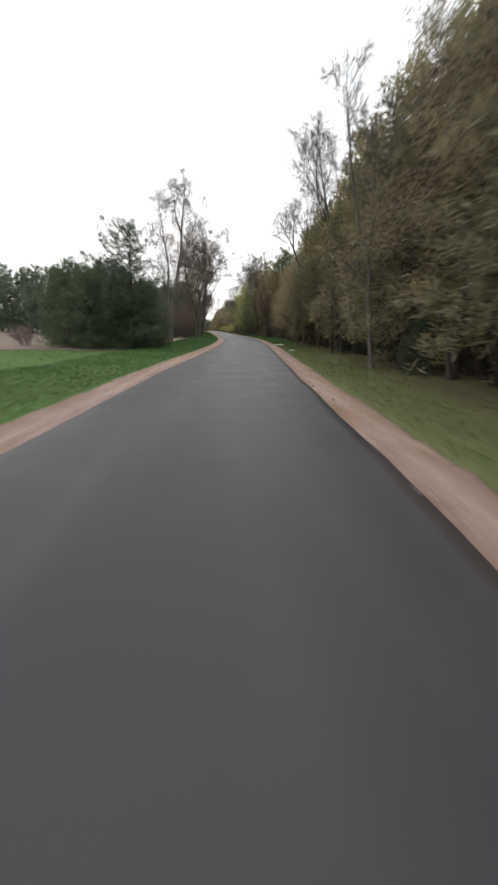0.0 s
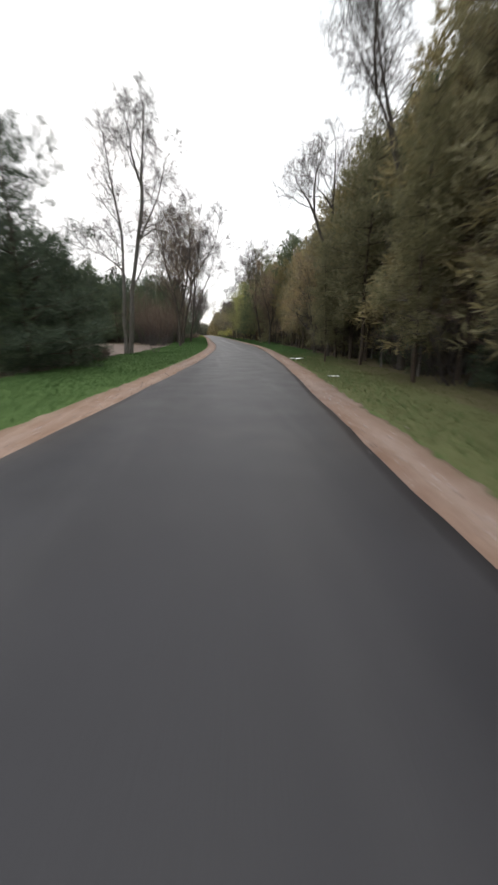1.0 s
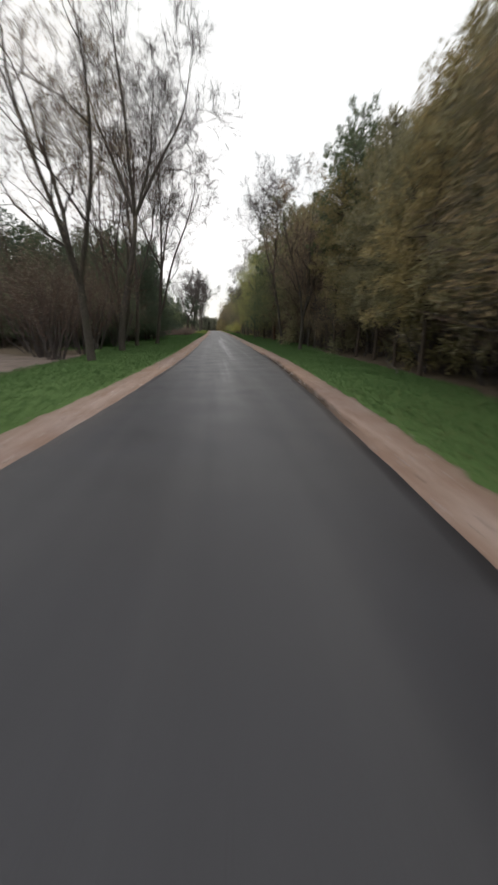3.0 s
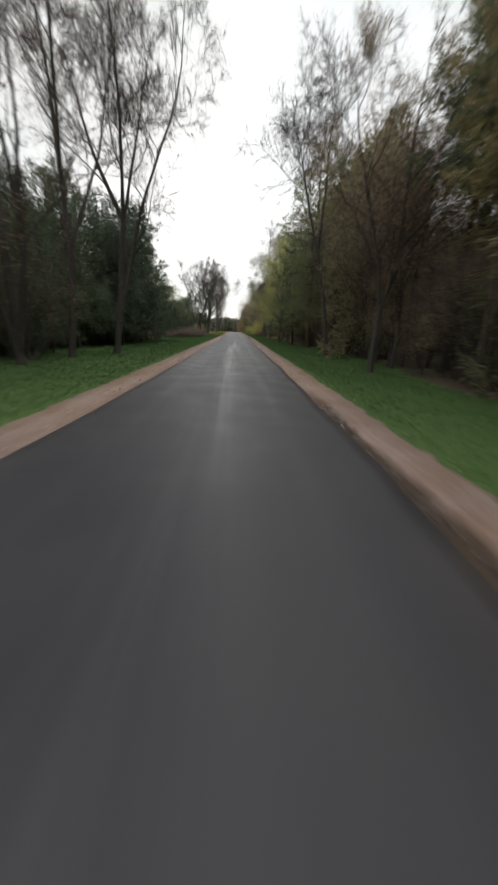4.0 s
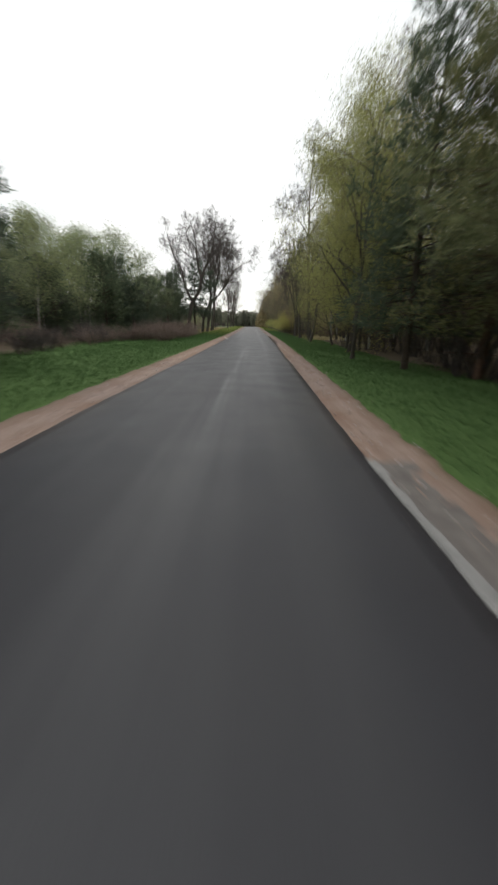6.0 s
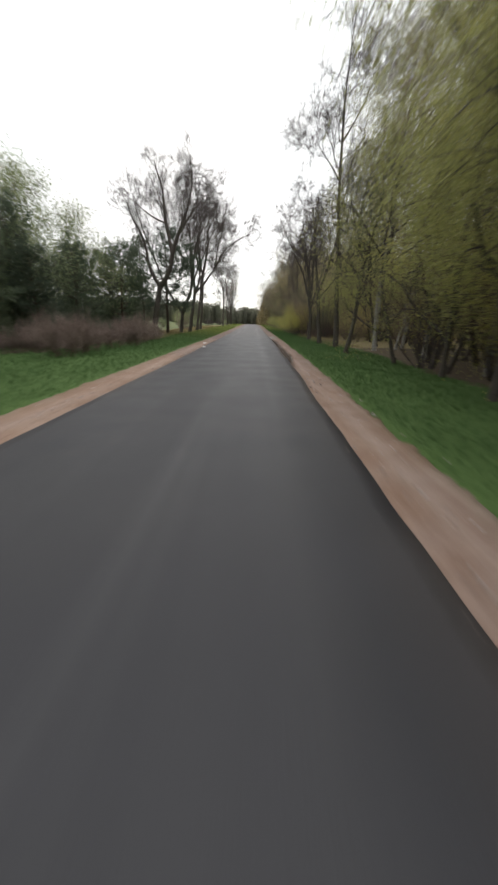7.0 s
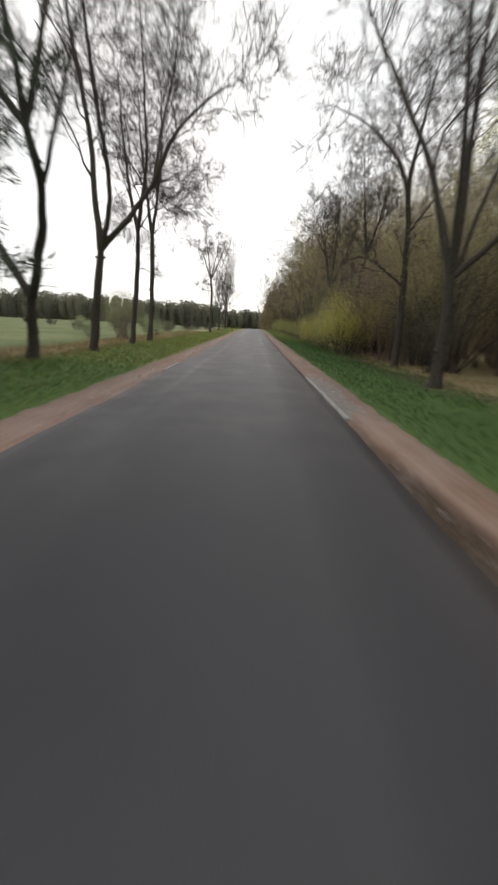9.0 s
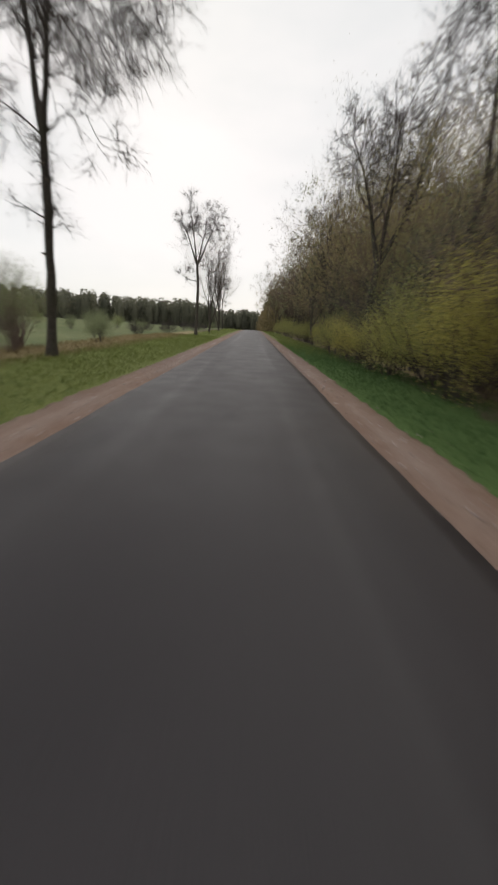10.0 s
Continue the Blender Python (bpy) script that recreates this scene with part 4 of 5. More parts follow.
KITS["pine_b"] = pine_kit(32, 10.5, 0.13, 0.06, 2.3, tufts=20, needles=6, ln=0.38, wd=0.040, hang=0.05)
KITS["pine_c"] = pine_kit(33, 12.5, 0.16, 0.14, 2.7, tufts=30, needles=7, ln=0.30, wd=0.026)
KITS["scots"] = pine_kit(34, 14.0, 0.18, 0.36, 3.0, tufts=30, needles=7, ln=0.30, wd=0.026, ragged=0.4, up=0.35)
KITS["road_pine"] = pine_kit(47, 15.0, 0.19, 0.20, 3.3, tufts=44, needles=8, ln=0.27, wd=0.024, ragged=0.45, up=0.3, step=0.62)
KITS["verge_pine"] = pine_kit(49, 7.4, 0.13, 0.30, 2.7, tufts=40, needles=9, ln=0.26, wd=0.021, ragged=0.5, up=0.35)
KITS["plantation_a"] = pine_kit(45, 14.0, 0.13, 0.50, 2.5, tufts=26, needles=7, ln=0.32, wd=0.030, ragged=0.4, up=0.4)
KITS["plantation_b"] = pine_kit(46, 13.2, 0.11, 0.44, 2.2, tufts=22, needles=7, ln=0.34, wd=0.032, ragged=0.5, up=0.35)
KITS["young_pine"] = pine_kit(35, 5.6, 0.10, 0.02, 2.2, tufts=32, needles=7, ln=0.29, wd=0.021, up=0.4, step=0.34)
KITS["ragged_pine"] = pine_kit(36, 7.0, 0.12, 0.08, 2.3, tufts=34, needles=10, ln=0.28, wd=0.015, ragged=0.6, up=0.5)
KITS["deep_pine_a"] = pine_kit(37, 12.0, 0.16, 0.14, 2.6, tufts=15, needles=6, ln=0.48, wd=0.046, step=0.58)
KITS["deep_pine_b"] = pine_kit(38, 11.0, 0.14, 0.08, 2.5, tufts=15, needles=6, ln=0.48, wd=0.046, step=0.58)
# Shrubs
KITS["brush"] = shrub_kit(41, 2.8, 16, 1.1)
KITS["low_brush"] = shrub_kit(42, 1.4, 26, 1.3, arch=0.02, spray=9)
KITS["green_shrub"] = shrub_kit(43, 2.6, 15, 1.2, leaf=(190, 0.056, 0.020, 0.32, 0.0), spray=1)
KITS["copse"] = shrub_kit(48, 6.2, 16, 0.8, kids=6, leaf=(84, 0.080, 0.023, 0.42, 0.1), spray=3)
KITS["tall_copse"] = shrub_kit(50, 9.6, 15, 0.9, kids=8, leaf=(120, 0.075, 0.023, 0.60, 0.1), spray=3)
KITS["thicket"] = shrub_kit(44, 4.4, 14, 1.0, kids=7, leaf=(30, 0.058, 0.016, 0.24, 0.1))

BARE = ((BARK,), (BARK, TWIG))
BARE_PALE = ((PALE_BARK,), (PALE_BARK, TWIG))
BARE_RED = ((BARK,), (BARK, RED_TWIG, BUDS))
BARE_CLUMP = ((BARK,), (BARK, TWIG, BUDS))
PINE = ((PINE_BARK,), (PINE_BARK, NEEDLES))
OLIVE = ((PINE_BARK,), (PINE_BARK, OLIVE_NEEDLES))
MIXED_PINE = ((PINE_BARK,), (PINE_BARK, MIXED_NEEDLES))
RED_PINE = ((RED_BARK,), (RED_BARK, LIT_SCOTS_NEEDLES))
GREEN_BIRCH = ((BARK,), (BARK, TWIG, SPRING))
WHITE_BIRCH = ((BIRCH_BARK,), (BIRCH_BARK, TWIG, SPRING))
PALE_BIRCH = ((BIRCH_BARK,), (TWIG, TWIG, PALE_SPRING))
BROWN_BUD = ((BARK,), (BARK, RED_TWIG, BUDS))
COPPER_TREE = ((BARK,), (BARK, TWIG, COPPER))
BRUSH = ((TWIG, TWIG),)
RED_BRUSH = ((RED_TWIG, DRY_TWIG),)
BUD_BRUSH = ((TWIG, RED_TWIG, BUDS),)
GREEN_BRUSH = ((TWIG, TWIG, SPRING),)
PALE_BRUSH = ((TWIG, TWIG, PALE_SPRING),)
L_BARE = "leafless grey-barked roadside tree with fine upswept twigs"
L_FORK = "leafless roadside tree with a low forked trunk and spreading limbs"
L_CLUMP = "leafless multi-stemmed tree with reddish-brown twigs on the verge"
L_PINE = "dark green pine branched low at the forest edge"
L_OLIVE = "olive-brown conifer in the dense forest edge beside the road"
L_SCOTS = "tall pine with reddish upper trunk and ragged dark green crown"
L_BIRCH = "birch with hanging twigs and fresh yellow-green leaves"
L_BUD = "brown budding tree in the forest edge"
L_BRUSH = "leafless brown undergrowth shrub on the forest floor"
L_REDB = "low reddish-brown leafless brush beside the grass verge"
L_GREEN = "yellow-green budding shrub on the verge"

# Trees by the road: kit, materials, x, y, size, turn, label
ROADSIDE = [
    ("twin_a", BARE_PALE, -8.93, 35.0, 0.94, 0, L_BARE), ("twin_b", BARE_PALE, -8.73, 35.3, 0.94, 0, L_BARE),
    ("budded", BARE_RED, -6.5, 51.8, 1.0, 1.0, L_CLUMP), ("fan_a", BARE_RED[:1] + ((BARK, TWIG),), -6.45, 57.2, 1.0, 0, L_FORK),
    ("clump", BARE_RED, -7.2, 60.8, 1.0, 1.2, L_CLUMP), ("fan_b", BARE_RED[:1] + ((BARK, RED_TWIG),), -6.9, 64.0, 1.0, 0, L_FORK),
    ("fan_c", BARE, -5.75, 66.0, 1.0, 0, L_FORK),
    ("broad", BARE, -6.4, 115.5, 1.0, 0, "stout leafless roadside tree dividing into many upright limbs"),
    ("sweep_b", BARE, -5.75, 122.5, 1.0, 0, L_FORK),
    ("burl", BARE, -5.6, 126.4, 1.0, 0, L_FORK), ("pole_a", BARE, -5.6, 131.2, 1.0, 0, L_BARE),
    ("pole_b", BARE_CLUMP, -5.7, 135.0, 1.0, 0, L_BARE), ("round", BARE, -4.9, 161.0, 1.0, 0, L_BARE),
    ("clump", BARE_CLUMP, -4.8, 172.0, 1.0, 2.2, L_CLUMP), ("clump", BARE_CLUMP, -4.6, 184.0, 1.0, 0.2, L_CLUMP),
    ("round", BARE, -5.6, 205.0, 0.9, 2.9, L_BARE),
    ("leafy_lean", GREEN_BIRCH, 5.2, 106.7, 1.0, 0, L_BIRCH), ("leaning", BARE, 5.9, 112.2, 1.0, 0, L_BARE),
    ("fork_l", BARE, 5.5, 115.8, 1.05, 0, L_FORK),
    ("crown_of_four", BARE, 5.6, 121.6, 1.0, 0, L_FORK), ("bowed", BARE, 6.4, 126.8, 1.0, 0, L_BARE),
    ("straight", BARE, 6.9, 135.4, 1.05, 0, L_BARE), ("fork_n", BARE, 6.4, 143.0, 1.13, 0, L_FORK),
    ("forked_a", BARE, 6.4, 152.0, 0.98, 2.4, L_FORK), ("tall_b", BARE, 6.2, 163.0, 0.92, 4.4, L_BARE),
    ("verge_pole", BARE_PALE, 0.5, 14.2, 1.0, 0, "slim pale-barked tree with a forked stem on the mossy verge"), ("post", BARE, 2.2, 14.9, 0.74, 2.0, L_BARE),
    ("edge_fork", BARE, 3.7, 26.6, 1.0, 0, L_FORK), ("twisted", BARE, 4.0, 36.8, 1.0, 0, L_BARE), ("wavering", BARE, 4.8, 37.4, 1.0, 0, L_BARE),
    ("budded", BARE_RED, 5.0, 63.5, 0.82, 2.0, "tree with a broad brown budding crown on the grass verge"), ("verge_fork", BARE, 4.85, 70.2, 1.0, 0, L_FORK),
]
for kit, mats, x, y, size, turn, label in ROADSIDE:
    plant(kit, "bare_tree", mats, x, y, size, turn, label, "roadside trees", tilt=(0, -6) if kit == "post" else (0, 0))

plant("verge_pine", "pine_tree", PINE, -6.15, 118.9, 1.0, 0.5, "small pine with a bare lower trunk among the leafless roadside trees", "roadside trees")

# Low spruces in the shade of the forest edge
for x, y, size in ((2.4, 16.8, 0.34), (3.2, 20.6, 0.42), (1.0, 12.0, 0.3), (3.6, 25.0, 0.36), (4.6, 29.4, 0.4)):
    plant("young_pine", "conifer", PINE, x, y, size, y, "low dark green young spruce under the forest edge", "young conifers")

# Young pines at the field's corner
for x, y, kit, size, turn in ((-10.4, 25.6, "ragged_pine", 0.98, 0.2), (-12.3, 27.0, "young_pine", 0.95, 1.0), (-11.6, 29.8, "young_pine", 0.92, 2.2),
                              (-14.6, 29.6, "young_pine", 0.98, 3.0), (-16.8, 32.0, "young_pine", 0.92, 4.1), (-13.2, 32.6, "young_pine", 0.85, 5.0),
                              (-13.0, 25.4, "young_pine", 0.80, 0.7), (-11.2, 25.0, "young_pine", 0.72, 5.6), (-14.8, 27.2, "young_pine", 0.84, 2.9),
                              (-9.6, 27.4, "young_pine", 0.70, 3.7), (-9.9, 30.2, "young_pine", 0.66, 1.6)):
    plant(kit, "pine_tree", PINE, x, y, size, turn, "bushy dark green young pine beside the tilled field", "young pines")
for x, y, s in ((-9.2, 29.6, 0.5), (-18.6, 29.4, 0.9)):
    plant("low_brush", "brush", RED_BRUSH, x, y, s, x, L_REDB, "brush", "shrub")
plant("brush", "shrub", BRUSH, -7.5, 37.2, 0.42, 1.0, "small leafless shrub on the grass verge", "", "shrub")
for x, y, s in ((-8.3, 52.6, 1.0), (-9.4, 54.4, 1.15), (-8.0, 55.6, 0.9), (-8.4, 58.6, 1.15), (-9.6, 60.4, 1.1), (-7.8, 62.2, 0.95), (-10.8, 56.6, 1.1)):
    plant("thicket", "undergrowth", BUD_BRUSH, x, y, s, x * 3, "brown budding thicket at the foot of the roadside trees", "undergrowth", "shrub")


def fill(seed, rows, y0, y1, step, choices, name, group, side=1, category="tree", jitter=0.5, gap=None):
    """A stretch of planting: rows of offsets from the centre line, set at uneven steps."""
    rng = np.random.default_rng(seed)
    for off in rows:
        y = y0 + rng.uniform(0, step)
        while y < y1:
            kit, mats, lo, hi, label = choices[int(rng.integers(len(choices)))]
            d = off + rng.normal(0, jitter)
            if not (gap and gap(y, d)):
                plant(kit, name, mats, float(centre(y)) + side * d, float(y), float(rng.uniform(lo, hi)), float(rng.uniform(0, 6.28)), label, group, category)
            y += step * rng.uniform(0.7, 1.3)


L_MIX = "olive-green pine in the dense forest edge beside the road"
FRONT = [("edge_pine_a", OLIVE, 0.85, 1.0, L_OLIVE), ("edge_pine_b", MIXED_PINE, 0.85, 0.98, L_MIX), ("edge_pine_b", OLIVE, 0.88, 1.05, L_OLIVE), ("edge_pine_a", MIXED_PINE, 0.85, 0.95, L_MIX)]
NEAR = [("near_pine_a", OLIVE, 0.85, 1.0, L_OLIVE), ("copper", COPPER_TREE, 1.05, 1.25, "beech keeping its dry copper-brown leaves"), ("near_pine_b", OLIVE, 0.88, 1.0, L_OLIVE)]
SECOND = [("pine_a", OLIVE, 1.02, 1.15, L_OLIVE), ("pine_b", MIXED_PINE, 1.12, 1.25, L_MIX), ("deep_budding", BROWN_BUD, 0.95, 1.08, L_BUD)]
PINES_BACK = [("deep_pine_a", OLIVE, 0.95, 1.1, L_OLIVE), ("deep_pine_b", OLIVE, 1.0, 1.15, L_OLIVE), ("deep_pine_a", PINE, 0.95, 1.1, L_PINE)]
L_BEECH = "beech keeping its dry copper-brown leaves"
BROWN = [("budding", BROWN_BUD, 0.9, 1.1, L_BUD), ("near_pine_b", PINE, 0.8, 0.95, L_PINE), ("budding", BROWN_BUD, 0.9, 1.05, L_BUD), ("deep_budding", BROWN_BUD, 0.9, 1.05, L_BUD)]
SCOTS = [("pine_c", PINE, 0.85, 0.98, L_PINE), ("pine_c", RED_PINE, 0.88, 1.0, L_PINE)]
BIRCHES = [("birch_a", GREEN_BIRCH, 0.85, 1.1, L_BIRCH), ("birch_b", WHITE_BIRCH, 0.85, 1.1, "white-barked birch with fresh yellow-green leaves")]
BIRCHES_BACK = [("deep_birch", GREEN_BIRCH, 0.9, 1.15, L_BIRCH), ("deep_birch", WHITE_BIRCH, 0.9, 1.1, L_BIRCH)]
UNDER = [("brush", BRUSH, 0.8, 1.4, L_BRUSH), ("thicket", BUD_BRUSH, 0.7, 1.1, L_BRUSH)]

# Forest to the right of the road, near to far
for x, y, mats, size, turn, label in ((1.86, 22.6, MIXED_PINE, 0.68, 1.0, L_MIX), (3.6, 25.4, OLIVE, 0.76, 2.0, L_OLIVE), (2.0, 31.4, MIXED_PINE, 0.52, 4.0, L_MIX), (3.8, 34.6, MIXED_PINE, 0.64, 0.5, L_MIX)):
    plant("slim_pine", "conifer", mats, x, y, size, turn, label, "forest edge", tilt=(0, -3))
fill(129, (6.9,), -12, 19, 3.0, [(kit, mats, lo * 1.12, hi * 1.12, label) for kit, mats, lo, hi, label in NEAR], "forest_tree", "forest edge", jitter=0.3)
fill(101, (6.9,), 20, 29, 3.0, [(kit, mats, lo * 1.06, hi * 1.06, label) for kit, mats, lo, hi, label in FRONT], "conifer", "forest edge", jitter=0.4)
fill(135, (6.9,), 30, 44, 2.7, [(kit, mats, lo * 0.98, hi * 0.98, label) for kit, mats, lo, hi, label in FRONT], "conifer", "forest edge", jitter=0.4)
fill(142, (6.9,), 44, 56, 2.7, [(kit, mats, lo * 0.84, hi * 0.88, label) for kit, mats, lo, hi, label in FRONT], "conifer", "forest edge", jitter=0.4)
for x, y, size in ((5.6, 31.2, 1.12), (6.2, 33.4, 1.12), (6.6, 35.6, 1.1), (4.4, 33.8, 1.02), (5.6, 37.6, 1.02), (3.2, 29.6, 0.95)):
    plant("edge_pine_b", "conifer", MIXED_PINE, x, y, size, x * y, L_MIX, "forest edge")
fill(100, (8.6,), -12, 27, 2.8, SECOND, "conifer", "forest edge")
fill(136, (8.7,), 27, 50, 2.8, [(kit, mats, lo * 0.95, hi * 0.97, label) for kit, mats, lo, hi, label in SECOND], "conifer", "forest edge")
fill(102, (11.4,), -12, 24, 2.6, [(kit, mats, lo * 1.25, hi * 1.25, label) for kit, mats, lo, hi, label in PINES_BACK], "conifer", "forest edge")
fill(137, (11.2,), 24, 48, 2.5, [(kit, mats, lo * 1.08, hi * 1.08, label) for kit, mats, lo, hi, label in PINES_BACK], "conifer", "forest edge")
for x, y, size, mats in ((6.9, 49.6, 0.98, MIXED_PINE), (8.4, 51.8, 0.98, MIXED_PINE), (8.6, 53.6, 1.0, MIXED_PINE), (8.0, 57.6, 1.1, MIXED_PINE), (9.4, 59.6, 1.1, OLIVE), (6.9, 70.6, 1.05, OLIVE), (8.2, 72.2, 1.2, MIXED_PINE)):
    plant("pine_b", "pine_tree", mats, x, y, size, y, L_PINE if mats is PINE else L_MIX, "forest edge")
for x, y, size, mats in ((6.6, 58.8, 0.88, PINE), (7.3, 61.0, 0.86, PINE), (5.7, 57.8, 0.66, MIXED_PINE), (8.2, 63.4, 0.92, MIXED_PINE)):
    plant("plantation_a", "pine_tree", mats, x, y, size, y, "pine with a dark green crown above a bare lower trunk", "forest edge")
fill(145, (7.4, 8.8), 54, 66, 2.4, [("copper", COPPER_TREE, 0.42, 0.6, "brown-leaved young beech under the pines")], "beech_tree", "forest edge", jitter=0.4)
for y, d, s in ((10.5, 6.6, 0.95), (14.8, 7.1, 1.05), (-2, 6.6, 1.0), (40.6, 5.9, 0.9), (43.4, 6.4, 0.95)):
    plant("copper", "beech_tree", COPPER_TREE, float(centre(y)) + d, y, s, y, L_BEECH, "forest edge")
for x, y, size in ((4.9, 31.0, 0.9), (5.4, 33.0, 1.0), (5.2, 36.6, 1.05), (6.0, 39.4, 0.9), (5.6, 41.6, 0.8), (3.6, 28.2, 0.8), (3.0, 24.2, 0.95)):
    plant("snag", "dead_tree", ((PALE_BARK,), (PALE_BARK, TWIG)), x, y, size, y * 2, "thin dead pale-grey stem standing among the conifers", "dead stems", tilt=(2 * math.sin(y), 4 * math.cos(y * 3)))
fill(103, (8.0,), 62, 70, 2.9, BROWN, "forest_tree", "forest edge")
fill(133, (7.6, 9.2, 10.8), 62, 70, 2.7, [(kit, mats, lo * 0.86, hi * 0.9, label) for kit, mats, lo, hi, label in BROWN], "forest_tree", "forest edge")
fill(104, (11.4,), 48, 60, 2.6, PINES_BACK, "conifer", "forest edge")
fill(105, (7.2,), 81.5, 90, 3.0, SCOTS, "pine_tree", "forest edge")
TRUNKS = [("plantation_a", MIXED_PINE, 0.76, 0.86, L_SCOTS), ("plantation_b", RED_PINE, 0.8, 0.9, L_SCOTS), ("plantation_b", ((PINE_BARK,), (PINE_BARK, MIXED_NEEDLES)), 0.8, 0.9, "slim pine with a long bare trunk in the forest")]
fill(130, (7.9, 9.1), 72.5, 82.5, 1.8, TRUNKS, "pine_tree", "plantation pines", jitter=0.4)
fill(134, (10.1, 11.6, 13.4), 75.5, 83, 1.9, TRUNKS, "pine_tree", "plantation pines", jitter=0.4)
for x, y, size, turn in ((6.2, 82.4, 1.03, 0.6), (7.2, 79.0, 0.92, 2.4), (8.6, 83.4, 0.98, 4.4)):
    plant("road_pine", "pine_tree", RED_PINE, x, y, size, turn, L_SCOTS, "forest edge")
fill(132, (9.8, 11.6), 62, 89, 2.2, [("young_pine", PINE, 0.38, 0.6, "low dark green young pine in the shade of the pines")], "conifer", "young conifers", side=-1)
fill(131, (15.5, 17.5), 66, 92, 2.6, [("thicket", BUD_BRUSH, 0.9, 1.3, L_BRUSH), ("deep_pine_a", PINE, 0.5, 0.7, L_PINE)], "undergrowth", "undergrowth", category="shrub")
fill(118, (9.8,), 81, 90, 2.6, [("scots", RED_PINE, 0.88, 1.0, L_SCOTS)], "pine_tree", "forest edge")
fill(115, (11.6,), 82, 92, 2.8, [("deep_pine_a", PINE, 0.95, 1.1, L_PINE)], "pine_tree", "forest edge")
for x, y, size, turn in ((5.0, 92.6, 0.98, 1.0), (5.6, 95.6, 1.0, 2.7), (6.4, 99.4, 0.82, 4.1)):
    plant("weeping", "birch_tree", GREEN_BIRCH, x, y, size, turn, "weeping birch with a curtain of fresh yellow-green leaves", "birches")
for x, y, size, turn in ((7.4, 109.2, 1.0, 0.4), (8.2, 104.8, 1.02, 1.6), (9.8, 111.4, 1.05, 2.5), (10.2, 102.0, 1.0, 3.3), (8.9, 114.0, 0.95, 4.6), (7.9, 99.6, 0.98, 5.5)):
    plant("tall_birch", "birch_tree", ((BIRCH_BARK,), (BIRCH_BARK, RED_TWIG, BUDS)), x, y, size, turn, "tall white-barked birch with fine hanging twigs and tan buds", "birches")
fill(106, (6.4, 8.6), 93.5, 105, 3.7, BIRCHES, "birch_tree", "birches")
fill(116, (11.2, 14.0), 91, 107, 3.2, BIRCHES_BACK, "birch_tree", "birches")
fill(107, (9.0,), 108, 121, 3.8, BIRCHES, "birch_tree", "birches")
fill(117, (11.6, 14.4), 108, 128, 3.2, BIRCHES_BACK + [("deep_budding", BROWN_BUD, 0.9, 1.05, L_BUD)], "birch_tree", "birches")
fill(108, (6.7,), 153, 215, 3.0, [("budding", BROWN_BUD, 1.14, 1.34, L_BUD), ("deep_budding", ((BARK,), (BARK, RED_TWIG, PALE_SPRING)), 1.14, 1.34, "budding tree with pale olive-yellow leaves in the forest edge"), ("deep_budding", BROWN_BUD, 1.14, 1.34, L_BUD)], "forest_tree", "forest edge")
fill(120, (9.8, 12.2), 156, 215, 3.4, [("deep_budding", BROWN_BUD, 1.06, 1.24, L_BUD), ("deep_budding", BROWN_BUD, 1.1, 1.26, L_BUD), ("deep_birch", PALE_BIRCH, 0.95, 1.1, "birch with sparse pale leaves")], "forest_tree", "forest edge")
fill(119, (7.6,), 6, 48, 2.8, [("thicket", BUD_BRUSH, 0.45, 0.75, L_BRUSH), ("brush", BRUSH, 0.7, 1.1, L_BRUSH)], "undergrowth", "undergrowth", category="shrub", jitter=0.5)
fill(109, (8.0,), -8, 104, 2.4, UNDER, "undergrowth", "undergrowth", category="shrub", jitter=0.5)
fill(110, (10.2,), -8, 106, 2.6, UNDER, "undergrowth", "undergrowth", category="shrub", jitter=0.6)
fill(111, (10.4, 12.8), 92, 128, 3.2, [("thicket", GREEN_BRUSH, 0.6, 1.0, "budding yellow-green undergrowth under the birches"), ("copse", ((DRY_TWIG, DRY_TWIG, OLIVE_BUDS),), 0.45, 0.6, "olive budding undergrowth under the birches")], "undergrowth", "undergrowth", category="shrub", jitter=0.6)
L_PALE = "pale olive budding thicket beside the verge"
fill(112, (6.8, 8.4), 129, 152, 2.7, [("thicket", PALE_BRUSH, 0.9, 1.3, L_PALE), ("thicket", PALE_BRUSH, 0.8, 1.1, L_PALE), ("thicket", ((DRY_TWIG, DRY_TWIG, COPPER),), 1.1, 1.5, "copper-brown budding thicket beside the verge")], "shrub", "green shrubs", category="shrub", jitter=0.4)
L_COPSE = "olive-brown budding young tree in the dense copse beside the road"
COPSE = [("copse", ((DRY_TWIG, DRY_TWIG, OLIVE_BUDS),), 0.70, 0.88, L_COPSE), ("copse", ((DRY_TWIG, DRY_TWIG, COPPER),), 0.68, 0.85, L_COPSE), ("copse", ((TWIG, TWIG, OLIVE_BUDS),), 0.70, 0.9, L_COPSE)]
TALLER = [("tall_copse", ((DRY_TWIG, DRY_TWIG, OLIVE_BUDS),), 0.85, 1.05, L_COPSE), ("tall_copse", ((DRY_TWIG, DRY_TWIG, COPPER),), 0.8, 1.0, L_COPSE), ("tall_copse", ((TWIG, TWIG, OLIVE_BUDS),), 0.85, 1.05, L_COPSE)]
fill(138, (8.2,), 124, 142, 2.3, COPSE, "young_tree", "copse", jitter=0.4)
fill(144, (8.2,), 142, 168, 2.4, TALLER, "young_tree", "copse", jitter=0.4)
fill(139, (10.3, 12.6), 132, 152, 2.7, TALLER, "young_tree", "copse", jitter=0.5)
